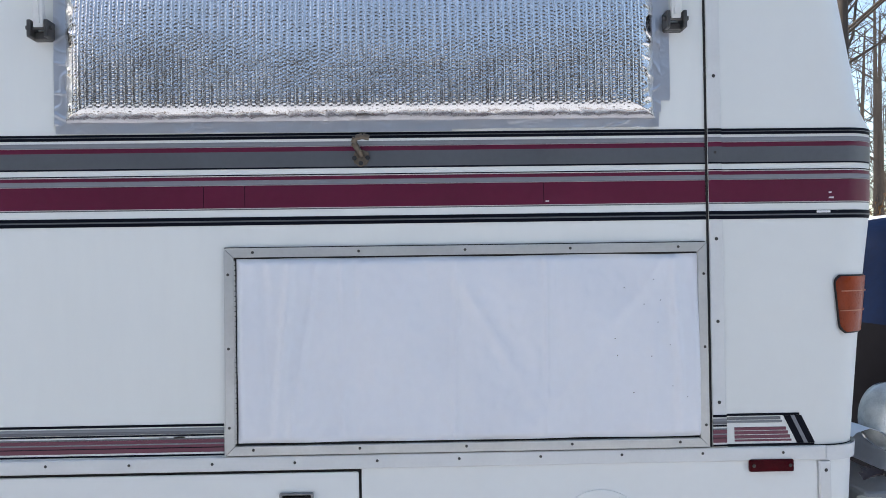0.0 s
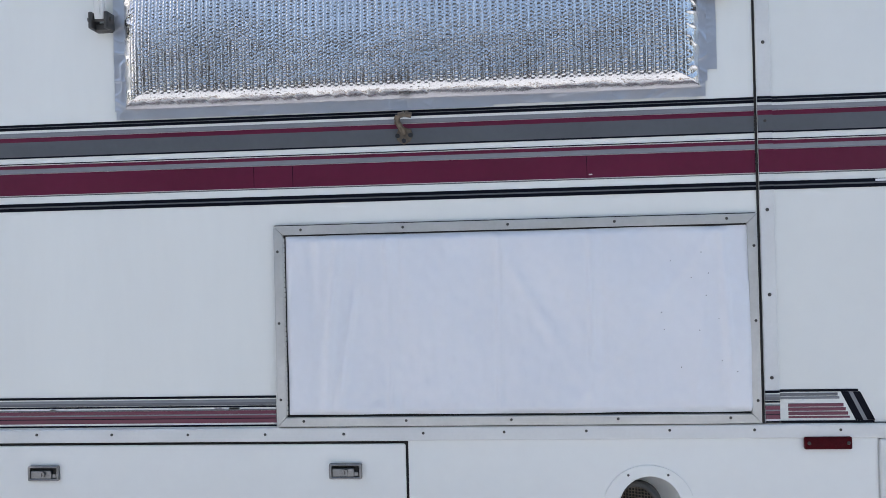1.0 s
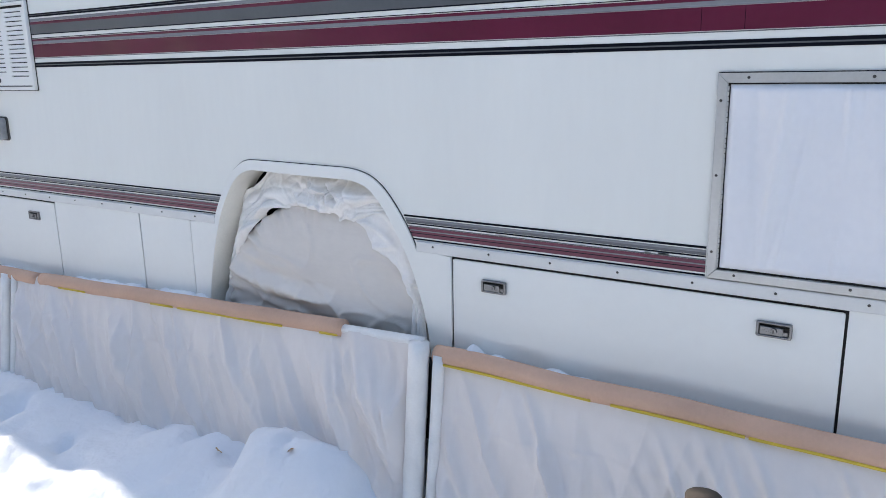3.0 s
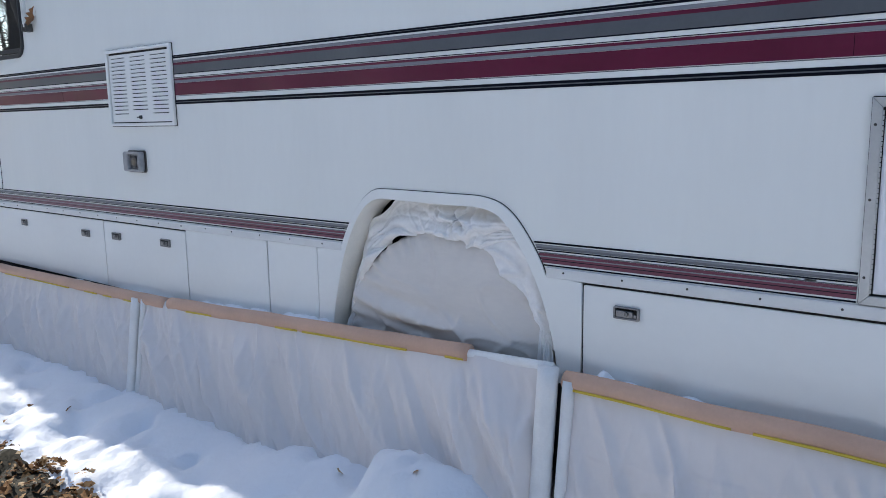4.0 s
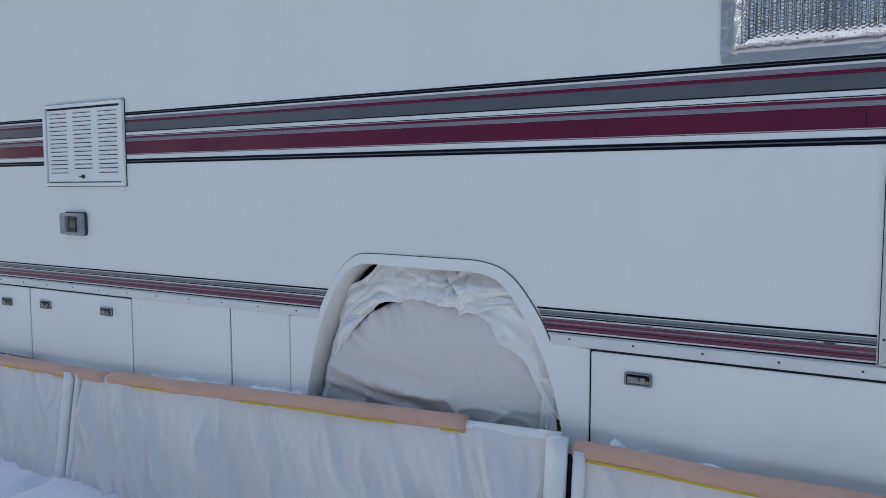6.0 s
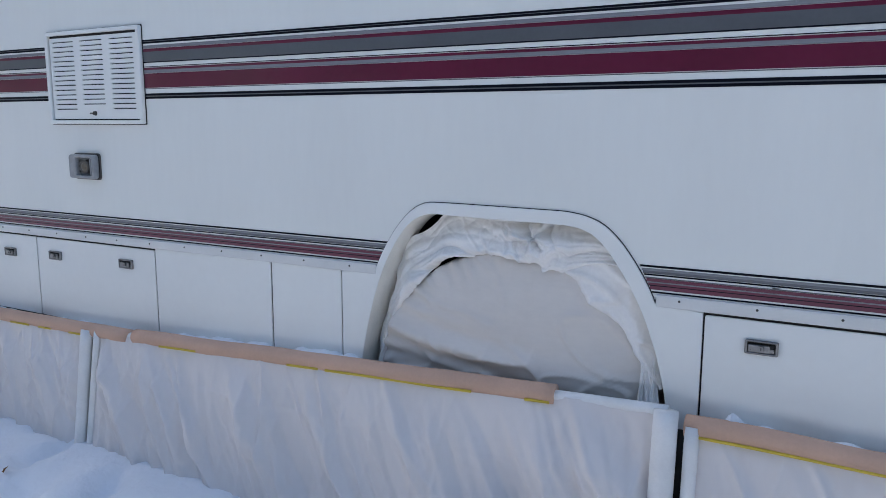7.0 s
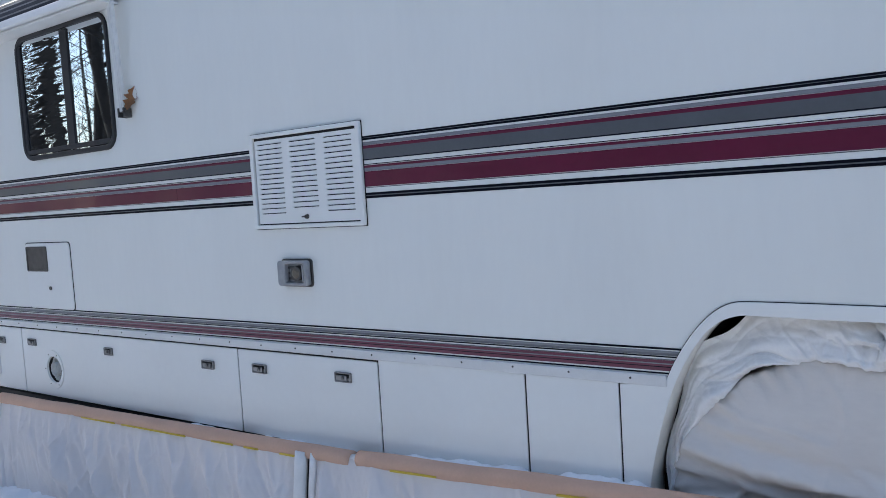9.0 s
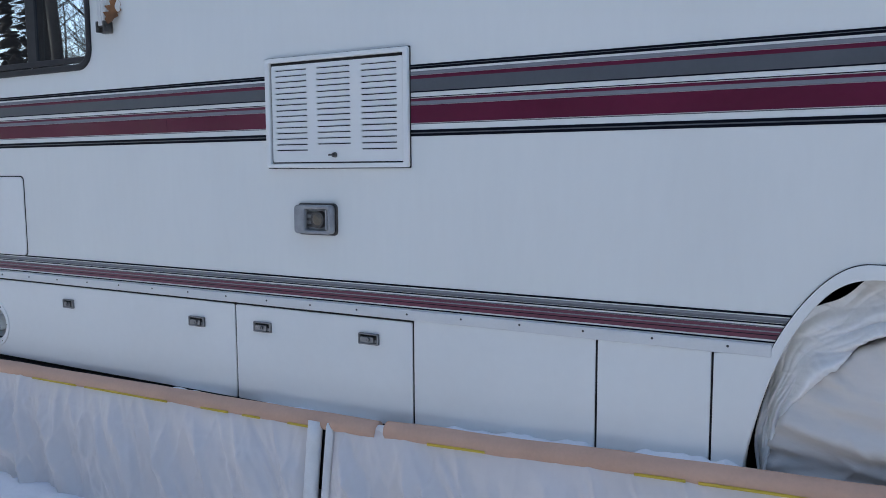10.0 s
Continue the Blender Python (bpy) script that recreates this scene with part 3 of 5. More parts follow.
part("vent_panel", plate([rounded(px0, px1, pz0, pz1, 0.004, 1)] + [[(a, z - 0.0020), (b, z - 0.0020), (b, z + 0.0020), (a, z + 0.0020)] for a, b, z in slots], -0.010, -0.004), M_DOOR, vent)
for a, b, z in slots:
    me = bpy.data.meshes.get("louvre")
    if not me:
        bm = bmesh.new()
        v = [bm.verts.new(q) for q in ((0, -0.010, 0.003), (0.142, -0.010, 0.003), (0.140, -0.0135, 0.0008), (0.002, -0.0135, 0.0008),
                                       (0, -0.009, 0.004), (0.142, -0.009, 0.004))]
        bm.faces.new((v[0], v[1], v[2], v[3])), bm.faces.new((v[4], v[5], v[2], v[3]))
        bm.faces.new((v[0], v[3], v[4])), bm.faces.new((v[1], v[5], v[2]))
        me = mesh_of(bm, "louvre")
        me.materials.append(M_DOOR)
    part("louvre", me, M_DOOR, vent).location = (a, 0, z + 0.001)
bm = bmesh.new()
kx, kz = -3.788, 1.5685
add_cyl(bm, (kx, -0.009, kz), (kx, -0.020, kz), 0.010, 0.008, 14)
add_box(bm, kx - 0.018, kx + 0.003, -0.026, -0.019, kz - 0.003, kz + 0.003, 0.001)
part("vent_knob", bm, M_DARKMETAL, vent, "metal turn latch")

# porch lamp
M_LENS = material("clear_lens", (0.24, 0.25, 0.25), 0.18, vary=0.3, scale=40, bump=0.25, bump_scale=260, coat=0.4)
lx, lz = -3.874, 1.342
porch = part("porch_lamp", plate([rounded(lx - 0.089, lx + 0.086, lz - 0.057, lz + 0.057, 0.016)], -0.006, 0.002, 0.002), M_DARKMETAL, motorhome, "weathered grey porch lamp")
M_LAMP = material("lamp_plastic", (0.30, 0.305, 0.31), 0.35, vary=0.25, scale=26, bump=0.1, bump_scale=90)
part("lamp_body", plate([rounded(lx - 0.082, lx + 0.079, lz - 0.051, lz + 0.051, 0.014), rounded(lx - 0.036, lx + 0.066, lz - 0.038, lz + 0.038, 0.008)], -0.038, -0.006, 0.005), M_LAMP, porch, "hazy grey plastic lamp housing")
part("reflector", plate([rounded(lx - 0.037, lx + 0.067, lz - 0.039, lz + 0.039, 0.008)], -0.016, -0.006), M_LENS, porch, "dull lamp reflector")
for z in (-0.022, 0.0, 0.022):
    part("reflector_rib", box(lx - 0.034, lx - 0.006, -0.022, -0.015, lz + z - 0.005, lz + z + 0.005, 0.002), M_DARKMETAL, porch)
part("bulb_collar", add_cyl(bmesh.new(), (lx + 0.022, -0.015, lz), (lx + 0.022, -0.037, lz), 0.031, 0.029, 22), M_DARKMETAL, porch)
part("bulb", add_cyl(bmesh.new(), (lx + 0.022, -0.036, lz), (lx + 0.022, -0.042, lz), 0.022, 0.012, 18), M_GRILLE, porch, "brownish old bulb")
part("lens_bar", box(lx + 0.056, lx + 0.063, -0.037, -0.030, lz - 0.036, lz + 0.036, 0.002), M_LAMP, porch)

# utility hatch
hatch = part("utility_hatch", plate([rounded(-6.03, -5.572, 1.128, 1.492, 0.022), ], -0.006, 0.002, 0.0025), M_DOOR, motorhome, "white hatch with a dark inset cup")
part("hatch_seal", plate([rounded(-6.035, -5.567, 1.123, 1.497, 0.024)], -0.0015, 0.001), M_GAP, hatch)
part("inset_cup", plate([rounded(-6.020, -5.800, 1.335, 1.474, 0.01), rounded(-6.010, -5.810, 1.345, 1.464, 0.006)], -0.010, -0.004, 0.001), M_DARKMETAL, hatch)
part("inset_back", plate([rounded(-6.012, -5.808, 1.343, 1.466, 0.006)], -0.007, -0.0045), M_DARKMETAL, hatch)
part("hatch_lock", add_cyl(bmesh.new(), (-5.79, -0.004, 1.243), (-5.79, -0.012, 1.243), 0.011, 0.010, 14), M_DARKMETAL, hatch)

# windows
M_GLASS = bpy.data.materials.new("reflective_tinted_glass")
M_GLASS.use_nodes = True
g = M_GLASS.node_tree.nodes["Principled BSDF"]
g.inputs["Base Color"].default_value = (0.60, 0.64, 0.66, 1)
g.inputs["Metallic"].default_value = 1.0
g.inputs["Roughness"].default_value = 0.015
gn, gb = M_GLASS.node_tree.nodes.new("ShaderNodeTexNoise"), M_GLASS.node_tree.nodes.new("ShaderNodeBump")
gn.inputs["Scale"].default_value = 3.0
gb.inputs["Strength"].default_value, gb.inputs["Distance"].default_value = 0.05, 0.02
M_GLASS.node_tree.links.new(gn.outputs["Fac"], gb.inputs["Height"])
M_GLASS.node_tree.links.new(gb.outputs["Normal"], g.inputs["Normal"])
M_WAVY = M_GLASS.copy()
M_WAVY.name = "rippled_reflective_glass"
wt = M_WAVY.node_tree
wc, wm = wt.nodes.new("ShaderNodeTexCoord"), wt.nodes.new("ShaderNodeMapping")
wm.inputs["Scale"].default_value = (1.2, 1.0, 10.0)
wt.links.new(wc.outputs["Object"], wm.inputs["Vector"])
for nd in wt.nodes:
    if nd.bl_idname == "ShaderNodeTexNoise":
        nd.inputs["Detail"].default_value = 1.0
        wt.links.new(wm.outputs["Vector"], nd.inputs["Vector"])
    elif nd.bl_idname == "ShaderNodeBump":
        nd.inputs["Strength"].default_value = 0.07
for a, b in WIN:
    z0, z1 = WIN_Z
    win = part("window", plate([rounded(a, b, z0, z1, 0.085), rounded(a + 0.022, b - 0.022, z0 + 0.026, z1 - 0.024, 0.064)], -0.013, 0.006, 0.005), M_RUBBER, motorhome, "tinted window in a black frame")
    mid = a + 0.56 * (b - a)
    part("pane", plate([rounded(a + 0.024, mid, z0 + 0.024, z1 - 0.024, 0.05)], 0.0005, 0.005), M_WAVY, win, "rippled half of the tinted glass")
    part("pane", plate([rounded(mid - 0.002, b - 0.024, z0 + 0.024, z1 - 0.024, 0.05)], -0.002, 0.0), M_GLASS, win)
    part("window_bar", box(mid - 0.036, mid + 0.030, -0.010, 0.0005, z0 + 0.03, z1 - 0.03, 0.003), M_RUBBER, win)
    part("window_bar", box(a + 0.04, b - 0.04, -0.011, -0.0025, z0 + 0.032, z0 + 0.056, 0.003), M_RUBBER, win)
    part("window_bar", box(a + 0.022, a + 0.050, -0.008, 0.0, z0 + 0.05, z1 - 0.05, 0.003), M_RUBBER, win)
# black slab added behind the panes, its colour standing for the unlit interior
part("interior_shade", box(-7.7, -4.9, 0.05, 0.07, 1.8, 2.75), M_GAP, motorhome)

# window awning over the side windows
M_AWN = material("awning_fabric", (0.05, 0.055, 0.07), 0.8, vary=0.2, scale=10, bump=0.2, bump_scale=150)
awning = thing("window_awning", "rolled window awning, white rail over dark fabric", "awning", at=(0, 0, 0))
AX0, AX1 = -7.62, -4.93


def roll(y, z, r, a0=0, a1=360, n=24):
    return [[(x, y + r * math.cos(radians(a0 + (a1 - a0) * i / n)), z + r * math.sin(radians(a0 + (a1 - a0) * i / n))) for i in range(n + 1)] for x in (AX0, AX1)]


part("fabric_roll", grid_mesh("fabric_roll", roll(-0.085, 2.712, 0.055)), M_AWN, awning)
for k in range(5):
    a = 140 + 22 * k
    part("fabric_stripe", grid_mesh("fabric_stripe", roll(-0.085, 2.712, 0.0562, a, a + 7, 3)), M_PALE, awning)
part("end_disc", add_cyl(bmesh.new(), (AX1 - 0.004, -0.085, 2.712), (AX1 + 0.012, -0.085, 2.712), 0.058, sides=24), M_ALU, awning)
part("end_disc", add_cyl(bmesh.new(), (AX0 - 0.012, -0.085, 2.712), (AX0 + 0.004, -0.085, 2.712), 0.058, sides=24), M_ALU, awning)
part("pull_rail", box(AX0, AX1, -0.150, -0.118, 2.622, 2.662, 0.008), M_WHITE, awning, "white pull rail")
part("valance", box(AX0, AX1, -0.118, -0.008, 2.612, 2.624, 0.003), M_TRIM, awning)
part("wall_rail", box(AX0, AX1, -0.03, -0.001, 2.76, 2.79, 0.004), M_ALU, awning)


def arm(x, y_top, z_top, z_foot, owner, w=0.026, bracket="foot_bracket"):
    bm = bmesh.new()
    d = Vector((0, y_top + 0.03, z_top - z_foot))
    m = Matrix.Translation((x, -0.03, z_foot)) @ d.to_track_quat("Z", "Y").to_matrix().to_4x4()
    add_box(bm, -w / 2, w / 2, -0.009, 0.009, 0, d.length, 0.003)
    add_box(bm, -w / 5, w / 5, -0.012, -0.008, 0.01, d.length, 0.001)
    bm.transform(m)
    part("arm", bm, M_TRIM, owner, "grey-white metal arm")
    bm = bmesh.new()
    add_box(bm, x - 0.024, x + 0.024, -0.022, 0.001, z_foot - 0.028, z_foot - 0.006, 0.004)
    add_box(bm, x - 0.026, x - 0.016, -0.046, -0.002, z_foot - 0.026, z_foot + 0.018, 0.003)
    add_box(bm, x + 0.016, x + 0.026, -0.046, -0.002, z_foot - 0.026, z_foot + 0.018, 0.003)
    add_cyl(bm, (x - 0.032, -0.032, z_foot), (x + 0.032, -0.032, z_foot), 0.006, sides=10)
    part(bracket, bm, M_DARKMETAL, owner, "dark metal foot bracket")


arm(AX1 - 0.005, -0.052, 2.645, 2.108, awning, 0.036)
arm(AX0 + 0.01, -0.125, 2.645, 2.108, awning, 0.042)
rear_awning = thing("window_awning", "awning arms at the foil-covered rear window", "awning")
arm(-0.917, -0.10, 2.62, 2.118, rear_awning)
arm(0.665, -0.10, 2.62, 2.130, rear_awning)
part("fabric_roll", add_cyl(bmesh.new(), (-0.96, -0.075, 2.66), (0.69, -0.075, 2.66), 0.05, sides=20), M_AWN, rear_awning)

# oak leaf caught behind the awning arm
M_OAK = material("dry_oak_leaf", (0.27, 0.12, 0.045), 0.7, vary=0.35, scale=30, bump=0.3, bump_scale=90)


def oak_leaf(size, curl=0.25, seed=0):
    """A lobed, curled dry leaf in its own plane."""
    rnd = random.Random(seed)
    n = 9
    rows = []
    for i in range(n + 1):
        t = i / n
        w = size * 0.30 * (math.sin(math.pi * min(1, t * 1.05)) ** 0.6) * (1.0 if i % 2 else 0.55) * rnd.uniform(0.8, 1.2) + size * 0.012
        row = []
        for s in (-1, -0.5, 0, 0.5, 1):
            row.append((s * w, size * t, size * (curl * s * s * (w / size) * 1.6 + curl * 0.5 * math.sin(3 * t + seed) + rnd.uniform(-0.02, 0.02))))
        rows.append(row)
    return grid_mesh("oak_leaf", rows)


leaf = part("oak_leaf", oak_leaf(0.12, 0.35, 3), M_OAK)
leaf.matrix_world = Matrix.Translation((-4.895, -0.035, 2.112)) @ Euler((radians(80), radians(15), radians(20))).to_matrix().to_4x4()
tagged(leaf, "dry brown oak leaf stuck behind an awning arm", "leaf")

# awning pull hook on the stripe
M_HOOK = material("rusty_hook", (0.15, 0.12, 0.09), 0.55, metal=0.5, vary=0.4, scale=70)
hook = part("awning_hook", plate([[(-0.152, 1.792), (-0.148, 1.778), (-0.132, 1.768), (-0.116, 1.775), (-0.108, 1.79), (-0.112, 1.806), (-0.128, 1.812), (-0.145, 1.808)]], -0.006, 0.0, 0.002), M_HOOK, motorhome, "worn metal hook")
bm = bmesh.new()
path = [(-0.130, -0.006, 1.796), (-0.138, -0.018, 1.812), (-0.147, -0.026, 1.826), (-0.142, -0.03, 1.838), (-0.125, -0.03, 1.842), (-0.108, -0.028, 1.838)]
for a, b in zip(path, path[1:]):
    add_cyl(bm, a, b, 0.0075, sides=10)
part("hook_arm", bm, M_HOOK, hook)
for x, z in ((-0.147, 1.790), (-0.131, 1.777), (-0.114, 1.791)):
    part("bolt", add_cyl(bmesh.new(), (x, -0.005, z), (x, -0.010, z), 0.006, sides=8), M_RUBBER, hook)

# chips and joints in the decals
rc = random.Random(4)
for k in range(22):
    x = -1.25 + 0.7 * rc.random()
    part("decal_chip", box(x, x + rc.uniform(0.006, 0.035), -0.0018, 0.0, 1.0945, 1.0945 + rc.uniform(0.0015, 0.004)), M_WHITE, motorhome)
for x in (-0.528, -0.425, -4.62, 0.33):
    part("decal_joint", box(x, x + 0.0012, -0.0016, 0.0, 1.669, 1.7235), M_BLACK, motorhome)
part("decal_chip", box(1.03, 1.065, -0.0030, 0.0, 1.6385, 1.644), M_WHITE, motorhome)
part("decal_chip", box(1.062, 1.074, -0.0030, 0.0, 1.675, 1.679), M_WHITE, motorhome)
part("decal_chip", box(1.062, 1.069, -0.0030, 0.0, 1.688, 1.692), M_WHITE, motorhome)
part("decal_chip", box(0.335, 0.344, -0.0018, 0.0, 1.675, 1.678), M_WHITE, motorhome)

# ribbed black flap below the side panels
for a, b in ((-7.4, ARCH_X - 0.55), (ARCH_X + 0.55, 1.0)):
    flap = part("under_flap", box(a, b, 0.05, 0.06, 0.42, 0.70), M_RUBBER, motorhome, "ribbed black rubber flap")
    for k in range(6):
        part("rib", box(a, b, 0.040, 0.051, 0.615 - 0.03 * k, 0.633 - 0.03 * k, 0.004), M_RUBBER, flap)

# ---- foil insulation over the rear window ----
M_FOIL = bpy.data.materials.new("foil")
M_FOIL.use_nodes = True
fn, fl = M_FOIL.node_tree.nodes, M_FOIL.node_tree.links.new
fp = fn["Principled BSDF"]
fp.inputs["Metallic"].default_value = 1.0
fp.inputs["Base Color"].default_value = (0.74, 0.71, 0.69, 1)
tc, n1, n2, b1, b2 = (fn.new(k) for k in ("ShaderNodeTexCoord", "ShaderNodeTexNoise", "ShaderNodeTexNoise", "ShaderNodeBump", "ShaderNodeBump"))
n1.inputs["Scale"].default_value, n1.inputs["Detail"].default_value = 240, 3
n2.inputs["Scale"].default_value, n2.inputs["Detail"].default_value = 26, 5
b1.inputs["Strength"].default_value, b1.inputs["Distance"].default_value = 0.24, 0.0008
b2.inputs["Strength"].default_value, b2.inputs["Distance"].default_value = 0.4, 0.006
fr = fn.new("ShaderNodeMapRange")
fr.inputs["To Min"].default_value, fr.inputs["To Max"].default_value = 0.14, 0.32
for t in (n1, n2):
    fl(tc.outputs["Object"], t.inputs["Vector"])
fl(n1.outputs["Fac"], b1.inputs["Height"])
fl(n2.outputs["Fac"], b2.inputs["Height"])
fl(b1.outputs["Normal"], b2.inputs["Normal"])
fl(b2.outputs["Normal"], fp.inputs["Normal"])
fl(n2.outputs["Fac"], fr.inputs["Value"])
fl(fr.outputs["Result"], fp.inputs["Roughness"])
M_FOILTAPE = material("foil_tape", (0.66, 0.67, 0.71), 0.36, metal=0.85, vary=0.06, scale=3, bump=0.12, bump_scale=40)
FX0, FX1, FZ0, FZ1 = -0.865, 0.615, 1.885, 2.52
foil = thing("window_insulation", "silver bubble-foil insulation taped over the rear window", "insulation")


def bubble(x, z):
    """Round bubbles in staggered rows, and a fold every second column."""
    p = 0.0095
    j = round(x / p)
    best = 9.0
    for jj in (j - 1, j, j + 1):
        off = 0.5 * (jj % 2) + 0.2 * nz(jj * 3.7, z * 30, 2)
        i = round(z / p - off)
        best = min(best, math.hypot(x - jj * p + 0.0012 * nz(jj, i * 2.3, 5), z - (i + off) * p))
    q = max(0.0, min(1.0, (p * 0.52 - best) / (p * 0.34)))
    h = 0.0015 * q * q * (3 - 2 * q)
    ph = (x + 0.003 * nz(z, 3, 1.5)) / 0.0190
    crease = abs(ph - round(ph)) * 0.0190
    if crease < 0.0020:
        h = 0.0004 + 0.0017 * (1 - (crease / 0.0020) ** 2)
    return h


nxs, nzs = 1000, 330
pts = []
for j in range(nzs + 1):
    z = FZ0 + (FZ1 - FZ0) * j / nzs
    row = []
    for i in range(nxs + 1):
        x = FX0 + (FX1 - FX0) * i / nxs
        e = min(x - FX0, FX1 - x, (z - FZ0) * 1.9)
        pil = 1 - math.exp(-max(0, e) / 0.020)
        lean = 0.42 * max(0.0, z - 2.015 - 0.025 * nz(x * 2.5, 6, 0)) ** 2
        d = 0.004 + 0.042 * pil - lean * pil + 0.006 * nz(x * 3, 1, z * 3) * pil
        fade = min(1, max(0, (e - 0.012) / 0.03))
        d += bubble(x, z) * fade * (0.75 + 0.25 * nz(x * 9, 2, z * 9)) + (1 - fade) * (0.004 * nz(x * 38, 5, z * 38) + 0.005 * max(0.0, 1 - 4 * abs(nz(x * 22, 15, z * 30))))
        row.append((x, -d, z))
    pts.append(row)
part("bubble_foil", grid_mesh("bubble_foil", pts), M_FOIL, foil)


def tape(x0, x1, z0, z1, lift=0.004, amp=0.0025, seed=0):
    """A crumpled strip of foil tape."""
    nx_, nz_ = max(3, int((x1 - x0) / 0.003)), max(3, int((z1 - z0) / 0.003))
    rows = []
    for j in range(nz_ + 1):
        z = z0 + (z1 - z0) * j / nz_
        rows.append([(x0 + (x1 - x0) * i / nx_, -lift - amp * (0.6 + 0.5 * nz((x0 + (x1 - x0) * i / nx_) * 14 + seed, seed, z * 14) + 0.45 * max(0.0, 1 - 12 * abs(nz((x0 + (x1 - x0) * i / nx_) * 20 + seed, seed + 4, z * 26)))), z) for i in range(nx_ + 1)])
    part("foil_tape", grid_mesh("foil_tape", rows), M_FOILTAPE, foil, "crumpled silver foil tape")


tape(-0.892, -0.35, 1.8585, 1.900, seed=1)
tape(-0.36, 0.10, 1.8565, 1.898, 0.0055, seed=2)
tape(0.09, 0.627, 1.862, 1.905, 0.004, seed=3)
tape(-0.895, -0.850, 1.88, 2.5, 0.0045, 0.004, seed=4)
tape(0.600, 0.632, 1.90, 2.5, 0.006, 0.003, seed=5)
tape(0.625, 0.657, 1.929, 2.5, 0.003, 0.001, seed=6)

# ---- wheel covers ----
def crease(v, k=4.5):
    return max(0.0, 1 - abs(v) * k) ** 2


def ridge(v, k=3.2):
    """A sharp crest where the noise crosses zero."""
    return max(0.0, 1 - abs(v) * k)


def wheel_cover(cx, cz=0.62, r=0.495):
    cov = thing("wheel_cover", "beige cloth wheel cover with a bunched elastic hem", "wheel cover", "wheel covers", at=(cx, 0.0, cz))
    rows = []
    for j in range(81):
        t = j / 80
        rr = r * min(1.0, t / 0.88)
        f = rr / r
        back = max(0.0, t - 0.88) / 0.12
        row = []
        for i in range(240):
            a = 2 * math.pi * i / 240
            x, z = rr * math.cos(a), rr * math.sin(a)
            w = 0.010 * nz(x * 2.0, 1, z * 3.0) + 0.002 * nz(x * 16, 7, z * 18)
            # swags that start at the rim and sag across the face
            for zl, drop, amp, wid in ((0.33, 0.10, 0.010, 0.022), (0.255, 0.11, 0.016, 0.022), (0.205, 0.07, 0.018, 0.020), (0.150, 0.05, 0.018, 0.020), (0.105, 0.02, 0.014, 0.018)):
                u = max(0.0, x + 0.49)
                zc = zl - drop * (1 - math.exp(-u / 0.20)) + 0.02 * nz(x * 5, zl * 9, 3)
                v = (z - zc) / wid
                w += amp * (math.exp(-v * v) - 0.8 * math.exp(-(v + 1.6) ** 2)) * math.exp(-(u / 0.42) ** 2)
            # a slack roll across the lower part, fine creases round it
            zc = 0.135 - 0.09 * x + 0.03 * nz(x * 4, 2, 0)
            w += 0.020 * math.exp(-((z - zc) / 0.040) ** 2) * max(0.0, 1 - ((x - 0.02) / 0.36) ** 2) - 0.010 * math.exp(-((z - zc + 0.060) / 0.032) ** 2)
            w += 0.010 * crease(nz(x * 5 + z * 3, 6, z * 13 - x * 2), 5) * max(0.0, min(1.0, (0.24 - z) / 0.12))
            w += 0.008 * crease(nz(x * 3.0 - z * 2, 16, z * 5 + x * 3), 6)
            # puckers gathered at the rim
            side = 0.35 + 0.65 * max(0.0, math.cos(a - radians(165)))
            w += 0.024 * ridge(nz(a * 9 + 0.6 * nz(a * 3, f * 4, 1), rr * 2.5, 5), 2.6) * max(0.0, (f - 0.70) / 0.30) ** 1.5 * side
            y = 0.030 + 0.030 * f ** 6 + 0.20 * back ** 1.3
            grow = 1 + 0.012 * math.sin(math.pi * min(1.0, back * 2))
            row.append((x * grow, y - w * (1 - back), z * grow))
        rows.append(row)
    part("cover_face", grid_mesh("cover_face", rows, closed=True), M_CLOTH, cov)
    rim = [(x - cx, z - cz) for x, z in arch_line(cx, 0.044)]

    def reach(a):
        """How far the arch's lip lies from the hub in the direction a."""
        dx_, dz_ = math.cos(a), math.sin(a)
        for (xa, za), (xb, zb) in zip(rim, rim[1:]):
            da, db = xa * dz_ - za * dx_, xb * dz_ - zb * dx_
            if da * db <= 0 and da != db:
                k = da / (da - db)
                d = (xa + (xb - xa) * k) * dx_ + (za + (zb - za) * k) * dz_
                if d > 0:
                    return d
        return r + 0.05

    def bump_at(deg, mid, wid):
        return math.exp(-((deg - mid) / wid) ** 2)

    # the hem's gathered band, from one foot of the arch over the top to the knot and beyond
    kx, kz = 0.090, 0.552
    rows = []
    n, m = 460, 56
    for i in range(n + 1):
        deg = 178 - 128 * i / n
        a = radians(deg)
        inner = r - 0.010 + 0.010 * nz(deg * 0.10, 3, 0) + 0.004 * nz(deg * 0.5, 7, 0) + 0.028 * bump_at(deg, 116, 9) - 0.022 * bump_at(deg, 74.5, 2.2) - 0.012 * bump_at(deg, 84, 5)
        outer = min(reach(a) + 0.030, r + 0.20) - 0.058 * bump_at(deg, 119, 8.0) - 0.022 * min(1.0, max(0.0, (deg - 130) / 12)) - 0.03 * bump_at(deg, 178, 10)
        if deg < 68:
            inner += (outer - 0.03 - inner) * min(1.0, (68 - deg) / 17) ** 1.1
        inner = min(inner, outer - 0.015)
        row = []
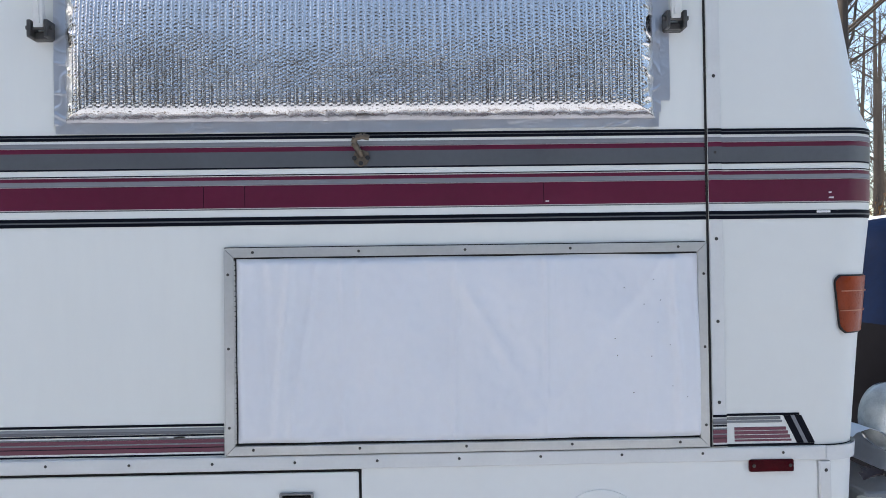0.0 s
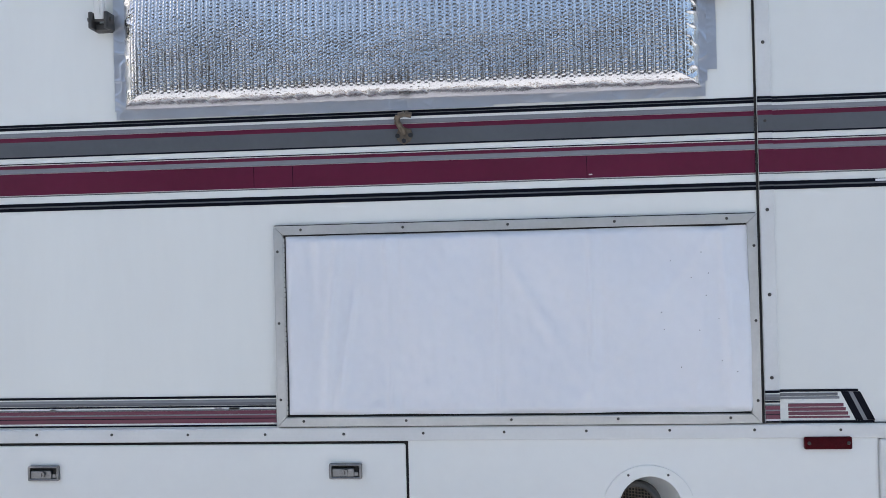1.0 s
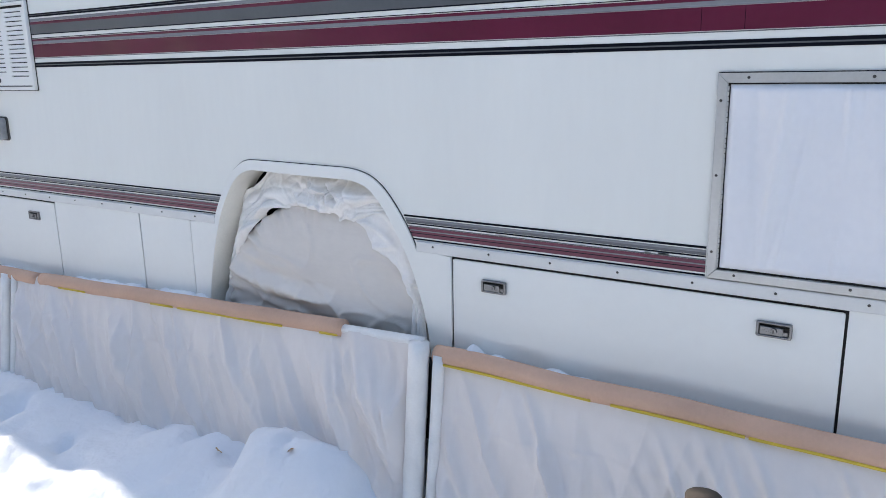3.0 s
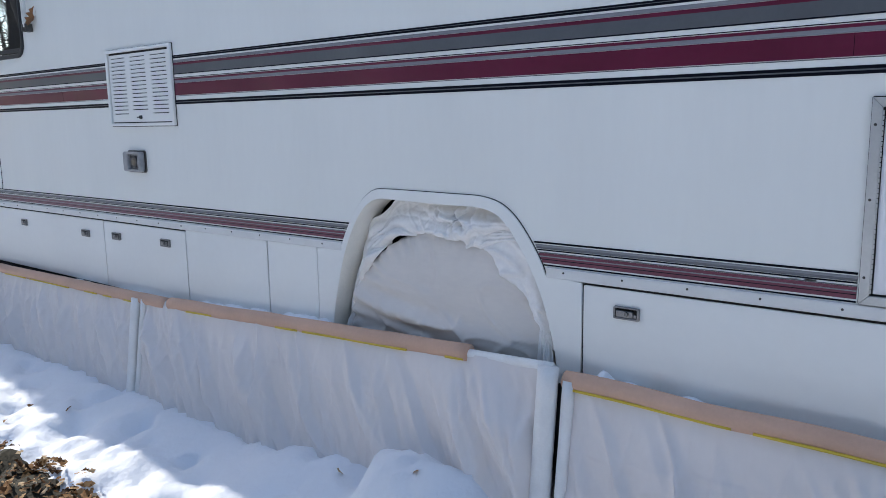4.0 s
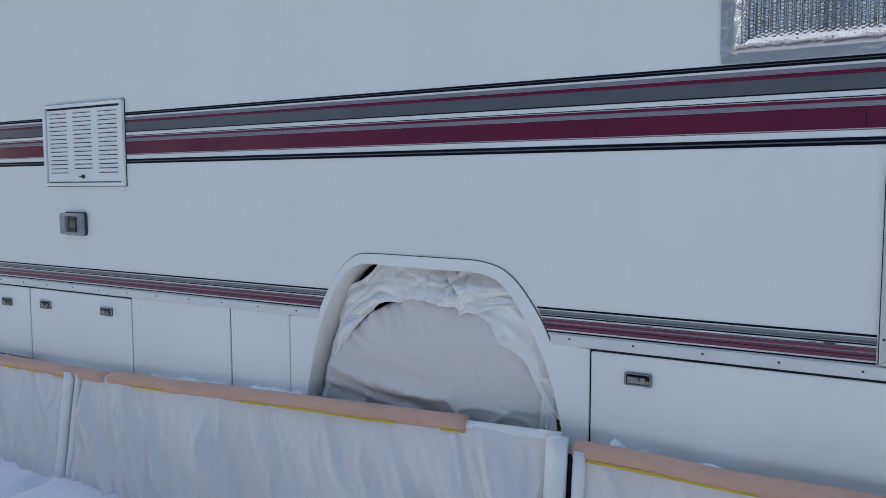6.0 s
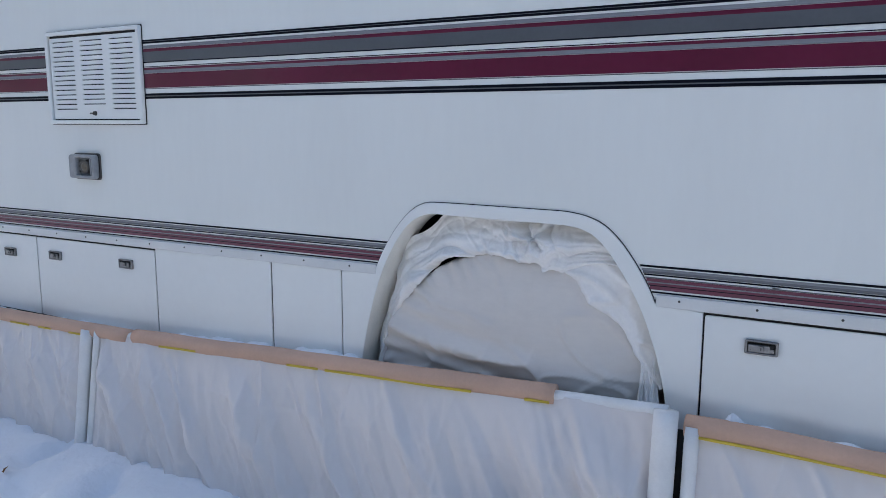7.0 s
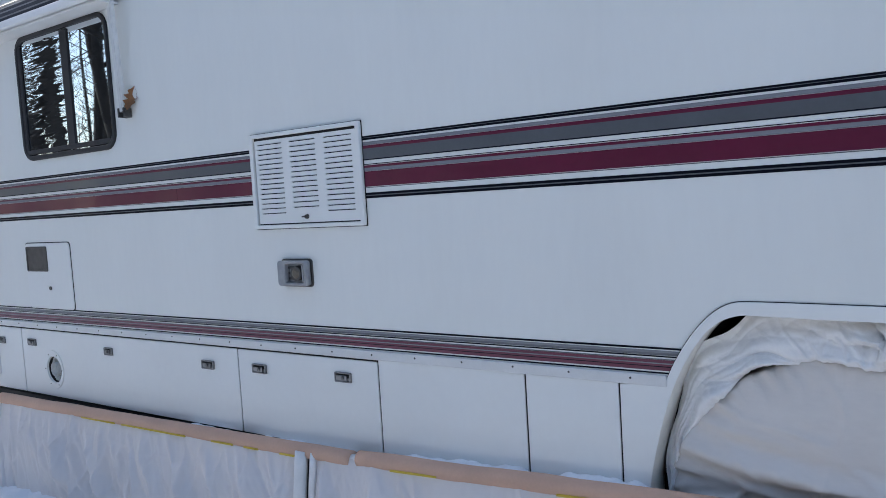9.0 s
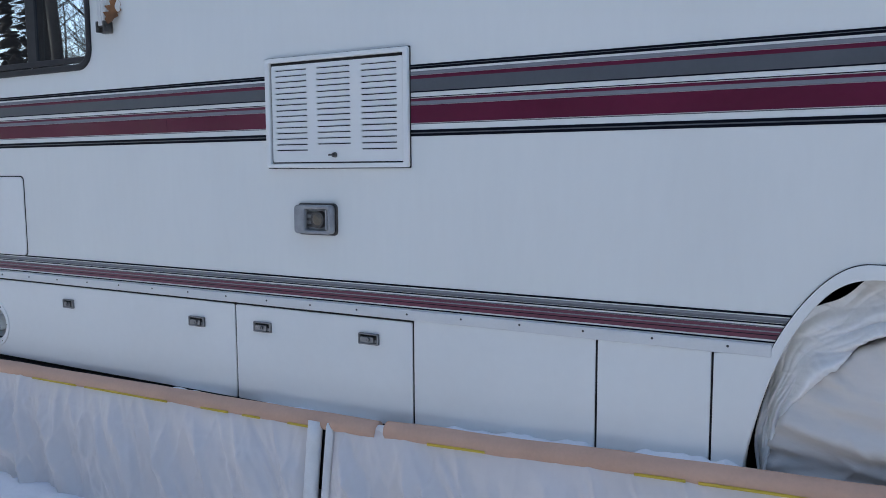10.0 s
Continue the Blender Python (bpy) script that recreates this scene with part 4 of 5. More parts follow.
        for k in range(m):
            s = k / (m - 1)
            rad = inner + (outer - inner) * s
            x, z = rad * math.cos(a), rad * math.sin(a)
            phi, dist = math.atan2(z - kz, x - kx), math.hypot(x - kx, z - kz)
            near = math.exp(-(dist / 0.095) ** 2)
            star = near * (0.075 * abs(nz(x * 13 + 0.4 * math.sin(3 * phi), 4, z * 13)) ** 0.8 + 0.030 * abs(nz(x * 30, 9, z * 30)) + 0.016 * math.cos(4 * phi + 1) - 0.01)
            band = s * 2.1 - 0.5 * math.sin(deg * 0.055) + 0.5 * nz(deg * 0.07, s, 1)
            crest = 0.075 * abs(nz(band, deg * 0.032, 6)) ** 0.8 + 0.020 * abs(nz(band * 2.2, deg * 0.06, 16)) ** 0.8
            gather = 0.35 + 0.65 * bump_at(deg, 82, 22)
            cross = gather * (0.016 * abs(nz(deg * 0.12 + 1.8 * s, s * 2.0, 3)) + 0.007 * ridge(nz(deg * 0.20 - 2 * s, s * 2.0, 13), 5))
            curl = 0.030 * max(0.0, 1 - s / 0.14) ** 2
            row.append((x, 0.052 + (0.056 + 0.03 * min(1.0, max(0.0, (deg - 130) / 12))) * s ** 1.6 - star - crest - cross + curl, z))
        rows.append(row)
    part("hem", grid_mesh("hem", rows), M_HEM, cov, "bunched white elastic hem")
    # the smooth flap that hangs from the knot down one side of the arch
    rows = []
    for i in range(141):
        u = i / 140
        deg = 67 - 52 * u
        a = radians(deg)
        inner = r - 0.010 - 0.028 * bump_at(deg, 52, 9) + 0.006 * nz(deg * 0.22, 4, 0) + 0.004 * ridge(nz(deg * 0.8, 9, 0)) * bump_at(deg, 62, 5)
        outer = reach(a) + 0.020
        row = []
        for k in range(33):
            s = k / 32
            rad = inner + (outer - inner) * s
            soft = 0.040 * abs(nz(s * 1.5 + u * 1.6, u * 1.8, 23)) ** 0.8 + 0.014 * ridge(nz(s * 2.2 - u * 2, u * 2.6, 43), 5) + 0.016 * ridge(nz(u * 7, s * 2.2, 31), 3) * max(0.0, u - 0.45) * 2 + 0.004 * nz(u * 20, s * 6, 3)
            curl = 0.022 * max(0.0, 1 - s / 0.12) ** 2
            row.append((rad * math.cos(a), 0.036 + 0.050 * s ** 2 + 0.02 * bump_at(deg, 67, 6) - soft + curl, rad * math.sin(a)))
        rows.append(row)
    part("hem_flap", grid_mesh("hem_flap", rows), M_HEM, cov, "loose bluish-white flap of the hem")
    # its tied end, fanning out in pleats by the lower edge of the arch
    rows = []
    for i in range(49):
        u = i / 48
        row = []
        for k in range(29):
            v = k / 28
            spread = 0.35 + 0.65 * v
            row.append((0.470 + 0.010 * v + (u - 0.45) * 0.115 * spread, 0.026 - 0.024 * ridge(nz(u * 5.0 + 0.3 * v, v * 0.7, 4), 2.4) * spread - 0.010 * v - 0.006 * nz(u * 14, v * 3, 2), 0.200 - 0.29 * v))
        rows.append(row)
    part("hem_end", grid_mesh("hem_end", rows), M_HEM, cov, "pleated tied end of the hem")
    return cov


cover = wheel_cover(ARCH_X + 0.006)
copy_thing(cover, pose(ARCH2_X + 0.006, 0, 0.62))

# ---- skirting panels ----
TUBE_R = 0.031


def fold(v):
    """A narrow crease where the noise crosses zero."""
    return max(0.0, 1 - abs(v) * 4.5) ** 2


def skirt_sheet(x0, x1, ztop0, ztop1, y_top, y_low, seed, z_low=0.06):
    nx_, nz_ = int((x1 - x0) / 0.006), 96
    rows = []
    rf = random.Random(seed)
    drapes = [(rf.uniform(x0 - 0.2, x1), rf.uniform(0.10, 0.42), rf.uniform(0.014, 0.038), rf.uniform(0.010, 0.024), rf.uniform(0.0, 0.45), rf.uniform(0.6, 1.2)) for _ in range(int((x1 - x0) * 10))]
    drapes += [(rf.uniform(x0 - 0.3, x1), rf.uniform(0.25, 0.55), rf.uniform(0.04, 0.08), rf.uniform(0.022, 0.038), 0.0, 1.2) for _ in range(int((x1 - x0) * 4))]
    drapes += [(x1 - 0.06 - 0.07 * k, 0.05 + 0.10 * k, 0.016, 0.012, 0.0, 0.7) for k in range(5)]
    for j in range(nz_ + 1):
        v = j / nz_
        row = []
        for i in range(nx_ + 1):
            u = i / nx_
            x = x0 + (x1 - x0) * u
            zt = ztop0 + (ztop1 - ztop0) * u
            z = zt + (z_low - zt) * v
            y = y_top + (y_low - y_top) * v
            edge = min(1, min(u, 1 - u) * (x1 - x0) / 0.05)
            q = x + 0.55 * (z - 0.4)
            w = 0.022 * nz(q * 4.2, seed, z * 1.1) + 0.012 * nz(q * 11, seed + 3, z * 2.0) + 0.005 * nz(x * 26, seed, z * 7)
            w += 0.054 * fold(nz(q * 3.6 + 0.5 * nz(x * 2, z * 2, seed), seed + 9, z * 0.5)) + 0.020 * fold(nz(x * 7.5 - 1.6 * z, seed + 5, z * 0.9))
            patch = max(0.0, min(1.0, 0.5 + 1.6 * nz(x * 1.7, seed + 2, z * 2)))
            w += patch * (0.040 * ridge(nz(q * 7.5 + 0.25 * nz(x * 3, z * 3, seed), seed + 4, z * 0.8)) + 0.017 * ridge(nz(q * 16, seed + 6, z * 1.8)))
            w += 0.004 * ridge(nz(x * 5 - 3 * z, seed + 8, 11 * z), 4) * (1 - patch)
            w += 0.008 * max(0.0, 1 - abs((x + 0.33 * seed) % 0.405 - 0.2 + 0.006 * nz(z * 5, seed)) / 0.012) + 0.005 * max(0.0, 1 - abs(z - 0.50 - 0.02 * nz(x * 2, seed)) / 0.012)
            w *= 0.55
            for xt, run, wid, amp, v0, v1 in drapes:
                if v0 < v < v1:
                    q = (x - xt - run * v - 0.02 * nz(z * 4, xt * 3, seed)) / wid
                    if -2.5 < q < 1.0:
                        w += 1.3 * amp * (1 - q if q > 0 else 1 + q / 2.5) * math.sin(math.pi * (v - v0) / (v1 - v0)) ** 0.6
            row.append((x, y - w * edge * min(1, 0.15 + 3.0 * v) * (1 - 0.45 * v * v), z))
        rows.append(row)
    return grid_mesh("skirt_sheet", rows)


def tube_between(a, b, r, sides=16, wob=0.0, seed=0, squash=1.0):
    a, b = Vector(a), Vector(b)
    n = max(2, int((b - a).length / 0.06))
    q = (b - a).to_track_quat("Z", "Y")
    rows = []
    for i in range(n + 1):
        c = a.lerp(b, i / n) + Vector((0, nz(i * 0.2, seed, 1), nz(i * 0.2, seed, 5))) * wob
        rr = r * (1 + 0.05 * nz(i * 0.5, seed, 9) * (wob > 0))
        rows.append([tuple(c + q @ Vector((rr * math.cos(2 * math.pi * k / sides), rr * squash * math.sin(2 * math.pi * k / sides), 0))) for k in range(sides)])
    me = grid_mesh("tube", rows, closed=True)
    bm = bmesh.new()
    bm.from_mesh(me)
    bmesh.ops.holes_fill(bm, edges=[e for e in bm.edges if e.is_boundary])
    bm.to_mesh(me)
    bm.free()
    return me


def skirting(x0, x1, z0, z1, foam, tapes, seed, label="white vinyl skirting panel with a foam-capped top rail", radii=(0.020, 0.020), y_top=-0.068, y_low=-0.165):
    """x0..x1: the panel; z0, z1: its top at both ends; foam: the stretch under foam; tapes: stretches of yellow tape; radii: of its end posts."""
    t = thing("skirting_panel", label, "skirting panel", "skirting round the motorhome")

    def top(x):
        return z0 + (z1 - z0) * (x - x0) / (x1 - x0)

    part("sheet", skirt_sheet(x0 + 0.01, x1 - 0.01, z0, z1, y_top - 0.012, y_low - 0.012, seed), M_TARP, t)
    part("top_rail", tube_between((x0, y_top, z0 - 0.005), (x1, y_top, z1 - 0.005), 0.018), M_PVC, t)
    if foam:
        a, b = foam
        fo = part("foam_tube", tube_between((a, y_top - 0.002, top(a)), (b, y_top - 0.002, top(b)), TUBE_R, 18, 0.006, seed), M_FOAM, t, "pinkish tan foam tube")
        for ta, tb in tapes:
            me = tube_between((ta, y_top - 0.0285, top(ta) - 0.0195), (tb, y_top - 0.0285, top(tb) - 0.0195), 0.0046, 8, 0.002, seed)
            part("yellow_tape", me, M_TAPE, fo, "bright yellow tape strip")
    for side, r in zip((x0, x1), radii):
        if r:
            zt = top(side)
            part("post", tube_between((side, y_top - 0.014 - 0.4 * r, zt + 0.006), (side + 0.003, y_low - 0.02, 0.02), r, 16, 0.003, seed), M_PVC, t)
    return t


skirting(-1.262, 0.62, 0.699, 0.680, (-1.285, 0.615), [(-1.26, -0.75), (-0.69, -0.335), (-0.325, 0.30)], 3)
skirting(0.66, 2.10, 0.676, 0.668, (0.645, 2.10), [(0.8, 1.4)], 17)
skirting(-3.772, -1.334, 0.630, 0.734, (-3.545, -1.670), [(-3.376, -3.17), (-2.70, -2.56), (-2.525, -1.945), (-1.76, -1.68)], 8, radii=(0.015, 0.035))
skirting(-6.33, -3.833, 0.592, 0.629, (-6.34, -3.585), [(-5.44, -5.14), (-5.08, -4.58), (-4.39, -4.25), (-4.176, -4.09), (-3.957, -3.853)], 23, radii=(0.018, 0.027))
# dark strips added behind the joints, coloured as the shade between the posts
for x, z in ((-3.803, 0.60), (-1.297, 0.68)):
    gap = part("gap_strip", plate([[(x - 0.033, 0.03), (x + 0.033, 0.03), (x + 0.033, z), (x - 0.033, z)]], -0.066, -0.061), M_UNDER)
    tagged(gap, "dark strip standing in for the shade in a skirting joint", "strip")
edge_tube = part("foam_tube", tube_between((-6.37, -0.09, 0.615), (-6.385, -0.18, 0.03), 0.027, 14, 0.003, 4), M_FOAM)
tagged(edge_tube, "upright tan foam tube at a skirting edge", "foam tube")
end_tube = part("foam_tube", tube_between((-7.55, -0.06, 0.66), (-7.57, -0.10, 0.03), 0.036, 16, 0.003, 6), M_FOAM)
tagged(end_tube, "thick upright tan foam tube beside a wheel", "foam tube")
board = thing("skirting_board", "white foam board leaning under the motorhome", "board")
for k in range(2):
    part("board_panel", box(-7.42, -6.47, -0.02 - 0.02 * k, 0.0 - 0.02 * k, 0.02 + 0.215 * (1 - k), 0.450 if k == 0 else 0.232, 0.005), M_VINYL, board)
rod = part("rod", tube_between((-7.30, -0.03, 0.524), (-6.42, -0.03, 0.527), 0.008, 8), M_PVC)
tagged(rod, "thin white rod lying under the body edge", "rod")


# ---- snow lying on the foam tubes ----
def snow_ridge(x0, x1, z0, z1, h, seed, y=-0.072, w=0.035):
    n = max(10, int((x1 - x0) / 0.010))
    rows = []
    for i in range(n + 1):
        u = i / n
        x = x0 + (x1 - x0) * u
        k = min(1, min(u, 1 - u) * 7) * max(0.10, 0.70 + 0.9 * nz(x * 6, seed, 1) + 0.7 * nz(x * 21, seed, 4))
        z = z0 + (z1 - z0) * u
        row = []
        for j in range(9):
            a = math.pi * j / 8
            row.append((x, y - w * math.cos(a) * (0.55 + 0.45 * k) * (1 + 0.2 * nz(x * 14, j, seed)), z + (h * k * (1 + 0.2 * nz(x * 16, j * 0.5, seed))) * math.sin(a)))
        rows.append(row)
    return grid_mesh("snow_ridge", rows)


for a, b, h, s in ((-1.20, -1.04, 0.034, 1), (-0.93, -0.76, 0.010, 2)):
    ob = part("snow_clump", snow_ridge(a, b, 0.705, 0.703, h, s, -0.042, 0.034 if h > 0.02 else 0.020), M_SNOW)
    tagged(ob, "clump of old snow on a foam tube", "snow", "snow on the skirting")
for a, b, z0, z1, h, s in ((-2.80, -2.42, 0.682, 0.700, 0.026, 5), (-3.50, -2.76, 0.650, 0.682, 0.019, 6), (-4.66, -4.32, 0.621, 0.627, 0.013, 7), (-4.18, -3.62, 0.627, 0.635, 0.014, 8)):
    ob = part("snow_clump", snow_ridge(a, b, z0, z1, h, s, -0.034, 0.034), M_SNOW)
    tagged(ob, "thin ridge of snow behind a foam tube", "snow", "snow on the skirting")

# ---- leaf litter, twigs ----
rl = random.Random(12)
M_LITTER = bpy.data.materials.new("litter_leaves")
M_LITTER.use_nodes = True
ln, ll = M_LITTER.node_tree.nodes, M_LITTER.node_tree.links.new
lp = ln["Principled BSDF"]
lp.inputs["Roughness"].default_value = 0.75
lp.inputs["Specular IOR Level"].default_value = 0.12
geo, ramp, nn, mx = ln.new("ShaderNodeNewGeometry"), ln.new("ShaderNodeValToRGB"), ln.new("ShaderNodeTexNoise"), ln.new("ShaderNodeMix")
mx.data_type, mx.blend_type = "RGBA", "MULTIPLY"
mx.inputs["Factor"].default_value = 0.35
nn.inputs["Scale"].default_value = 60
cr = ramp.color_ramp
cr.elements[0].color, cr.elements[1].color = (0.022, 0.012, 0.006, 1), (0.66, 0.52, 0.36, 1)
for pos, col in ((0.30, (0.13, 0.055, 0.018, 1)), (0.58, (0.32, 0.165, 0.062, 1)), (0.80, (0.52, 0.33, 0.16, 1)), (0.93, (0.68, 0.50, 0.30, 1))):
    cr.elements.new(pos).color = col
ll(geo.outputs["Random Per Island"], ramp.inputs["Fac"])
ll(ramp.outputs["Color"], mx.inputs["A"])
ll(nn.outputs["Fac"], mx.inputs["B"])
ll(mx.outputs["Result"], lp.inputs["Base Color"])


def litter_y0(x):
    return -0.78 + 0.11 * nz(x, 0, 11, 1.3) + 0.06 * nz(x, 0, 5, 5) + 0.04 * nz(x, 0, 6, 13)


verts, faces = [], []


def add_leaf(x, y, z, size, rot, tilt, tip):
    m = Matrix.Translation((x, y, z)) @ Euler((tilt, tip, rot)).to_matrix().to_4x4()
    base = len(verts)
    cu = rl.uniform(-0.4, 0.7)
    prof = ((0, 0.02), (0.2, 0.26), (0.4, 0.20), (0.62, 0.34), (0.8, 0.2), (1, 0.02))
    for t, w in prof:
        w *= rl.uniform(0.8, 1.25)
        for s in (-1, 0, 1):
            verts.append(tuple(m @ Vector((s * w * size, (t - 0.5) * size, (cu * s * s * w + 0.12 * cu * math.sin(4 * t)) * size))))
    for i in range(5):
        for k in range(2):
            q = base + i * 3 + k
            faces.append((q, q + 1, q + 4, q + 3))


for k in range(26000):
    x = rl.uniform(-9.0, 2.2)
    e = litter_y0(x)
    y = e - rl.random() * (0.45 + 0.08 * nz(x, 3, 8, 0.6) + 0.08 * nz(x, 3, 4, 4))
    if nz(x, y, 20, 2.6) > 0.16 and rl.random() < 0.88:
        continue
    if nz(x, y, 44, 5.0) + 0.5 * nz(x, y, 3, 13) < 0.0 and rl.random() < 0.70:
        continue
    add_leaf(x, y, ground_height(x, y) + rl.uniform(0.010, 0.032), rl.choice((0.015, 0.021, 0.028, 0.036, 0.050)) * rl.uniform(0.8, 1.2), rl.uniform(0, 6.28), rl.gauss(0, 0.30), rl.gauss(0, 0.28))
for k in range(16):
    x, y = rl.uniform(-7.5, 0.8), rl.uniform(-0.8, -0.25)
    add_leaf(x, y, ground_height(x, y) + 0.012, rl.uniform(0.02, 0.05), rl.uniform(0, 6.28), rl.gauss(0, 0.5), rl.gauss(0, 0.5))
me = bpy.data.meshes.new("leaf_litter")
me.from_pydata(verts, [], faces)
me.shade_smooth()
litter = part("leaf_litter", me, M_LITTER)
tagged(litter, "dry brown oak leaves lying on bare ground", "leaf litter", kind="stuff")
soil_rows = []
for i in range(225):
    x = -9.0 + 0.05 * i
    e = litter_y0(x)
    soil_rows.append([(x, e - 0.03 - w, ground_height(x, e - 0.03 - w) + (0.013 + 0.006 * nz(x * 6, w * 6, 2) if 0 < w < 0.44 else -0.02)) for w in (-0.03, 0.0, 0.06, 0.12, 0.18, 0.25, 0.32, 0.38, 0.43, 0.48, 0.52)])
soil = part("soil", grid_mesh("soil", soil_rows), material("damp_soil", (0.040, 0.026, 0.014), 0.9, scale=7, second=(0.018, 0.021, 0.007), bump=0.8, bump_scale=50))
tagged(soil, "damp mossy bare soil strip", "ground", kind="structure")

# log and pale box by the skirting
log = part("log", tube_between((-0.36, -0.42, 0.04), (-0.355, -0.40, 0.655), 0.040, 14, 0.006, 2), M_BARK)
tagged(log, "short upright weathered log by the skirting", "log")
pale_box = part("plastic_box", box(-0.305, -0.235, -0.44, -0.37, 0.04, 0.645, 0.006), material("pale_plastic", (0.60, 0.66, 0.60), 0.5, vary=0.05, scale=8))
tagged(pale_box, "pale green-white plastic post by the skirting", "post")

# ---- behind the rear end ----
M_NAVY = material("navy_tarp", (0.002, 0.008, 0.030), 0.7, vary=0.4, scale=2, bump=0.6, bump_scale=9, spec=0.08)
rows = []
for j in range(15):
    v = j / 14
    row = []
    for i in range(48):
        a = 2 * math.pi * i / 48
        ca, sa = math.cos(a), math.sin(a)
        k = (abs(ca) ** 5 + abs(sa) ** 5) ** (-1 / 5)
        s = 0.92 + 0.16 * (1 - v) + 0.05 * nz(a * 3, v * 3, 2) if v < 0.9 else 0.92 * (1 - (v - 0.9) * 6)
        row.append((3.55 + 0.98 * k * ca * s, 3.6 + 1.2 * k * sa * s, 0.05 + 1.66 * min(1, v / 0.9) + 0.06 * nz(ca * 2, sa * 2, v * 2) + (0.05 * (v - 0.9) / 0.1 if v > 0.9 else 0)))
    rows.append(row)
tarp = thing("covered_load", "load under a dark blue tarp, black sheeting below, snow on top", "covered load")
part("tarp", grid_mesh("tarp", rows[8:], closed=True), M_NAVY, tarp, "dark blue tarp")
part("lower_sheet", grid_mesh("lower_sheet", rows[:9], closed=True), material("black_sheet", (0.005, 0.005, 0.007), 0.7, vary=0.4, scale=3, bump=0.3, bump_scale=7, spec=0.05), tarp, "black plastic sheeting")
rows = [[(3.55 + 1.0 * r * math.cos(a), 3.6 + 1.2 * r * math.sin(a), 1.715 + 0.07 * (1 - r ** 4) + 0.02 * nz(math.cos(a) * 3, math.sin(a) * 3, r * 4) - 0.05 * (r > 0.95)) for a in [2 * math.pi * i / 40 for i in range(40)]] for r in (0.02, 0.3, 0.6, 0.85, 0.96, 1.0)]
ob = part("snow_layer", grid_mesh("snow_layer", rows, closed=True), M_SNOW)
tagged(ob, "snow lying on top of a blue tarp", "snow")
bumper = thing("rear_bumper", "grey steel rear bumper with a pale block", "bumper", at=(0, 0, 0))
part("beam", box(1.17, 1.32, 0.05, 2.3, 0.78, 0.905, 0.012), material("bumper_steel", (0.33, 0.31, 0.29), 0.45, metal=0.4, vary=0.15, scale=9), bumper)
part("end_block", box(1.155, 1.215, 0.03, 0.07, 0.76, 0.895, 0.006), material("pale_wood", (0.55, 0.50, 0.40), 0.7, vary=0.15, scale=12), bumper)
rows = [[(1.25 + 0.10 * math.cos(math.pi * j / 8) * (1 + 0.15 * nz(y * 3, j, 3)), y, 0.90 + 0.15 * math.sin(math.pi * j / 8) * (0.8 + 0.5 * nz(y * 2.5, 2, 3))) for j in range(9)] for y in [0.16 + 0.09 * i for i in range(24)]]
ob = part("snow_clump", grid_mesh("snow_clump", rows), M_SNOW)
tagged(ob, "snow heaped along the rear bumper", "snow")
leaf2 = part("oak_leaf", oak_leaf(0.085, 0.5, 8), material("dark_leaf", (0.05, 0.028, 0.025), 0.7, vary=0.3, scale=30))
leaf2.matrix_world = Matrix.Translation((1.19, 0.085, 0.915)) @ Euler((radians(35), radians(10), radians(-60))).to_matrix().to_4x4()
tagged(leaf2, "dark curled leaf on the rear bumper", "leaf")
M_PLASTIC = material("clear_plastic", (0.48, 0.49, 0.46), 0.08, vary=0.35, scale=24, coat=0.6)
globe = thing("round_lamp", "round clear-rimmed lamp behind the rear bumper", "lamp")
lampm = Matrix.Translation((1.366, 0.24, 1.062)) @ Matrix.Rotation(radians(18), 4, "Z") @ Matrix.Scale(1.3, 4)
me = grid_mesh("rim", lathe([(0.0, 0.05), (0.05, 0.048), (0.072, 0.03), (0.078, 0.0), (0.072, -0.02), (0.060, -0.028), (0.052, -0.022)], 36), closed=True)
me.transform(lampm)
part("rim", me, M_PLASTIC, globe, "hazy clear plastic rim")
me = grid_mesh("face", lathe([(0.053, -0.020), (0.040, -0.030), (0.018, -0.036), (0.0, -0.037)], 28), closed=True)
me.transform(lampm)
part("face", me, M_WHITE, globe, "glossy white lamp face")
part("stem", add_cyl(bmesh.new(), (1.372, 0.28, 0.88), (1.372, 0.28, 1.02), 0.014, sides=12), M_DARKMETAL, globe)

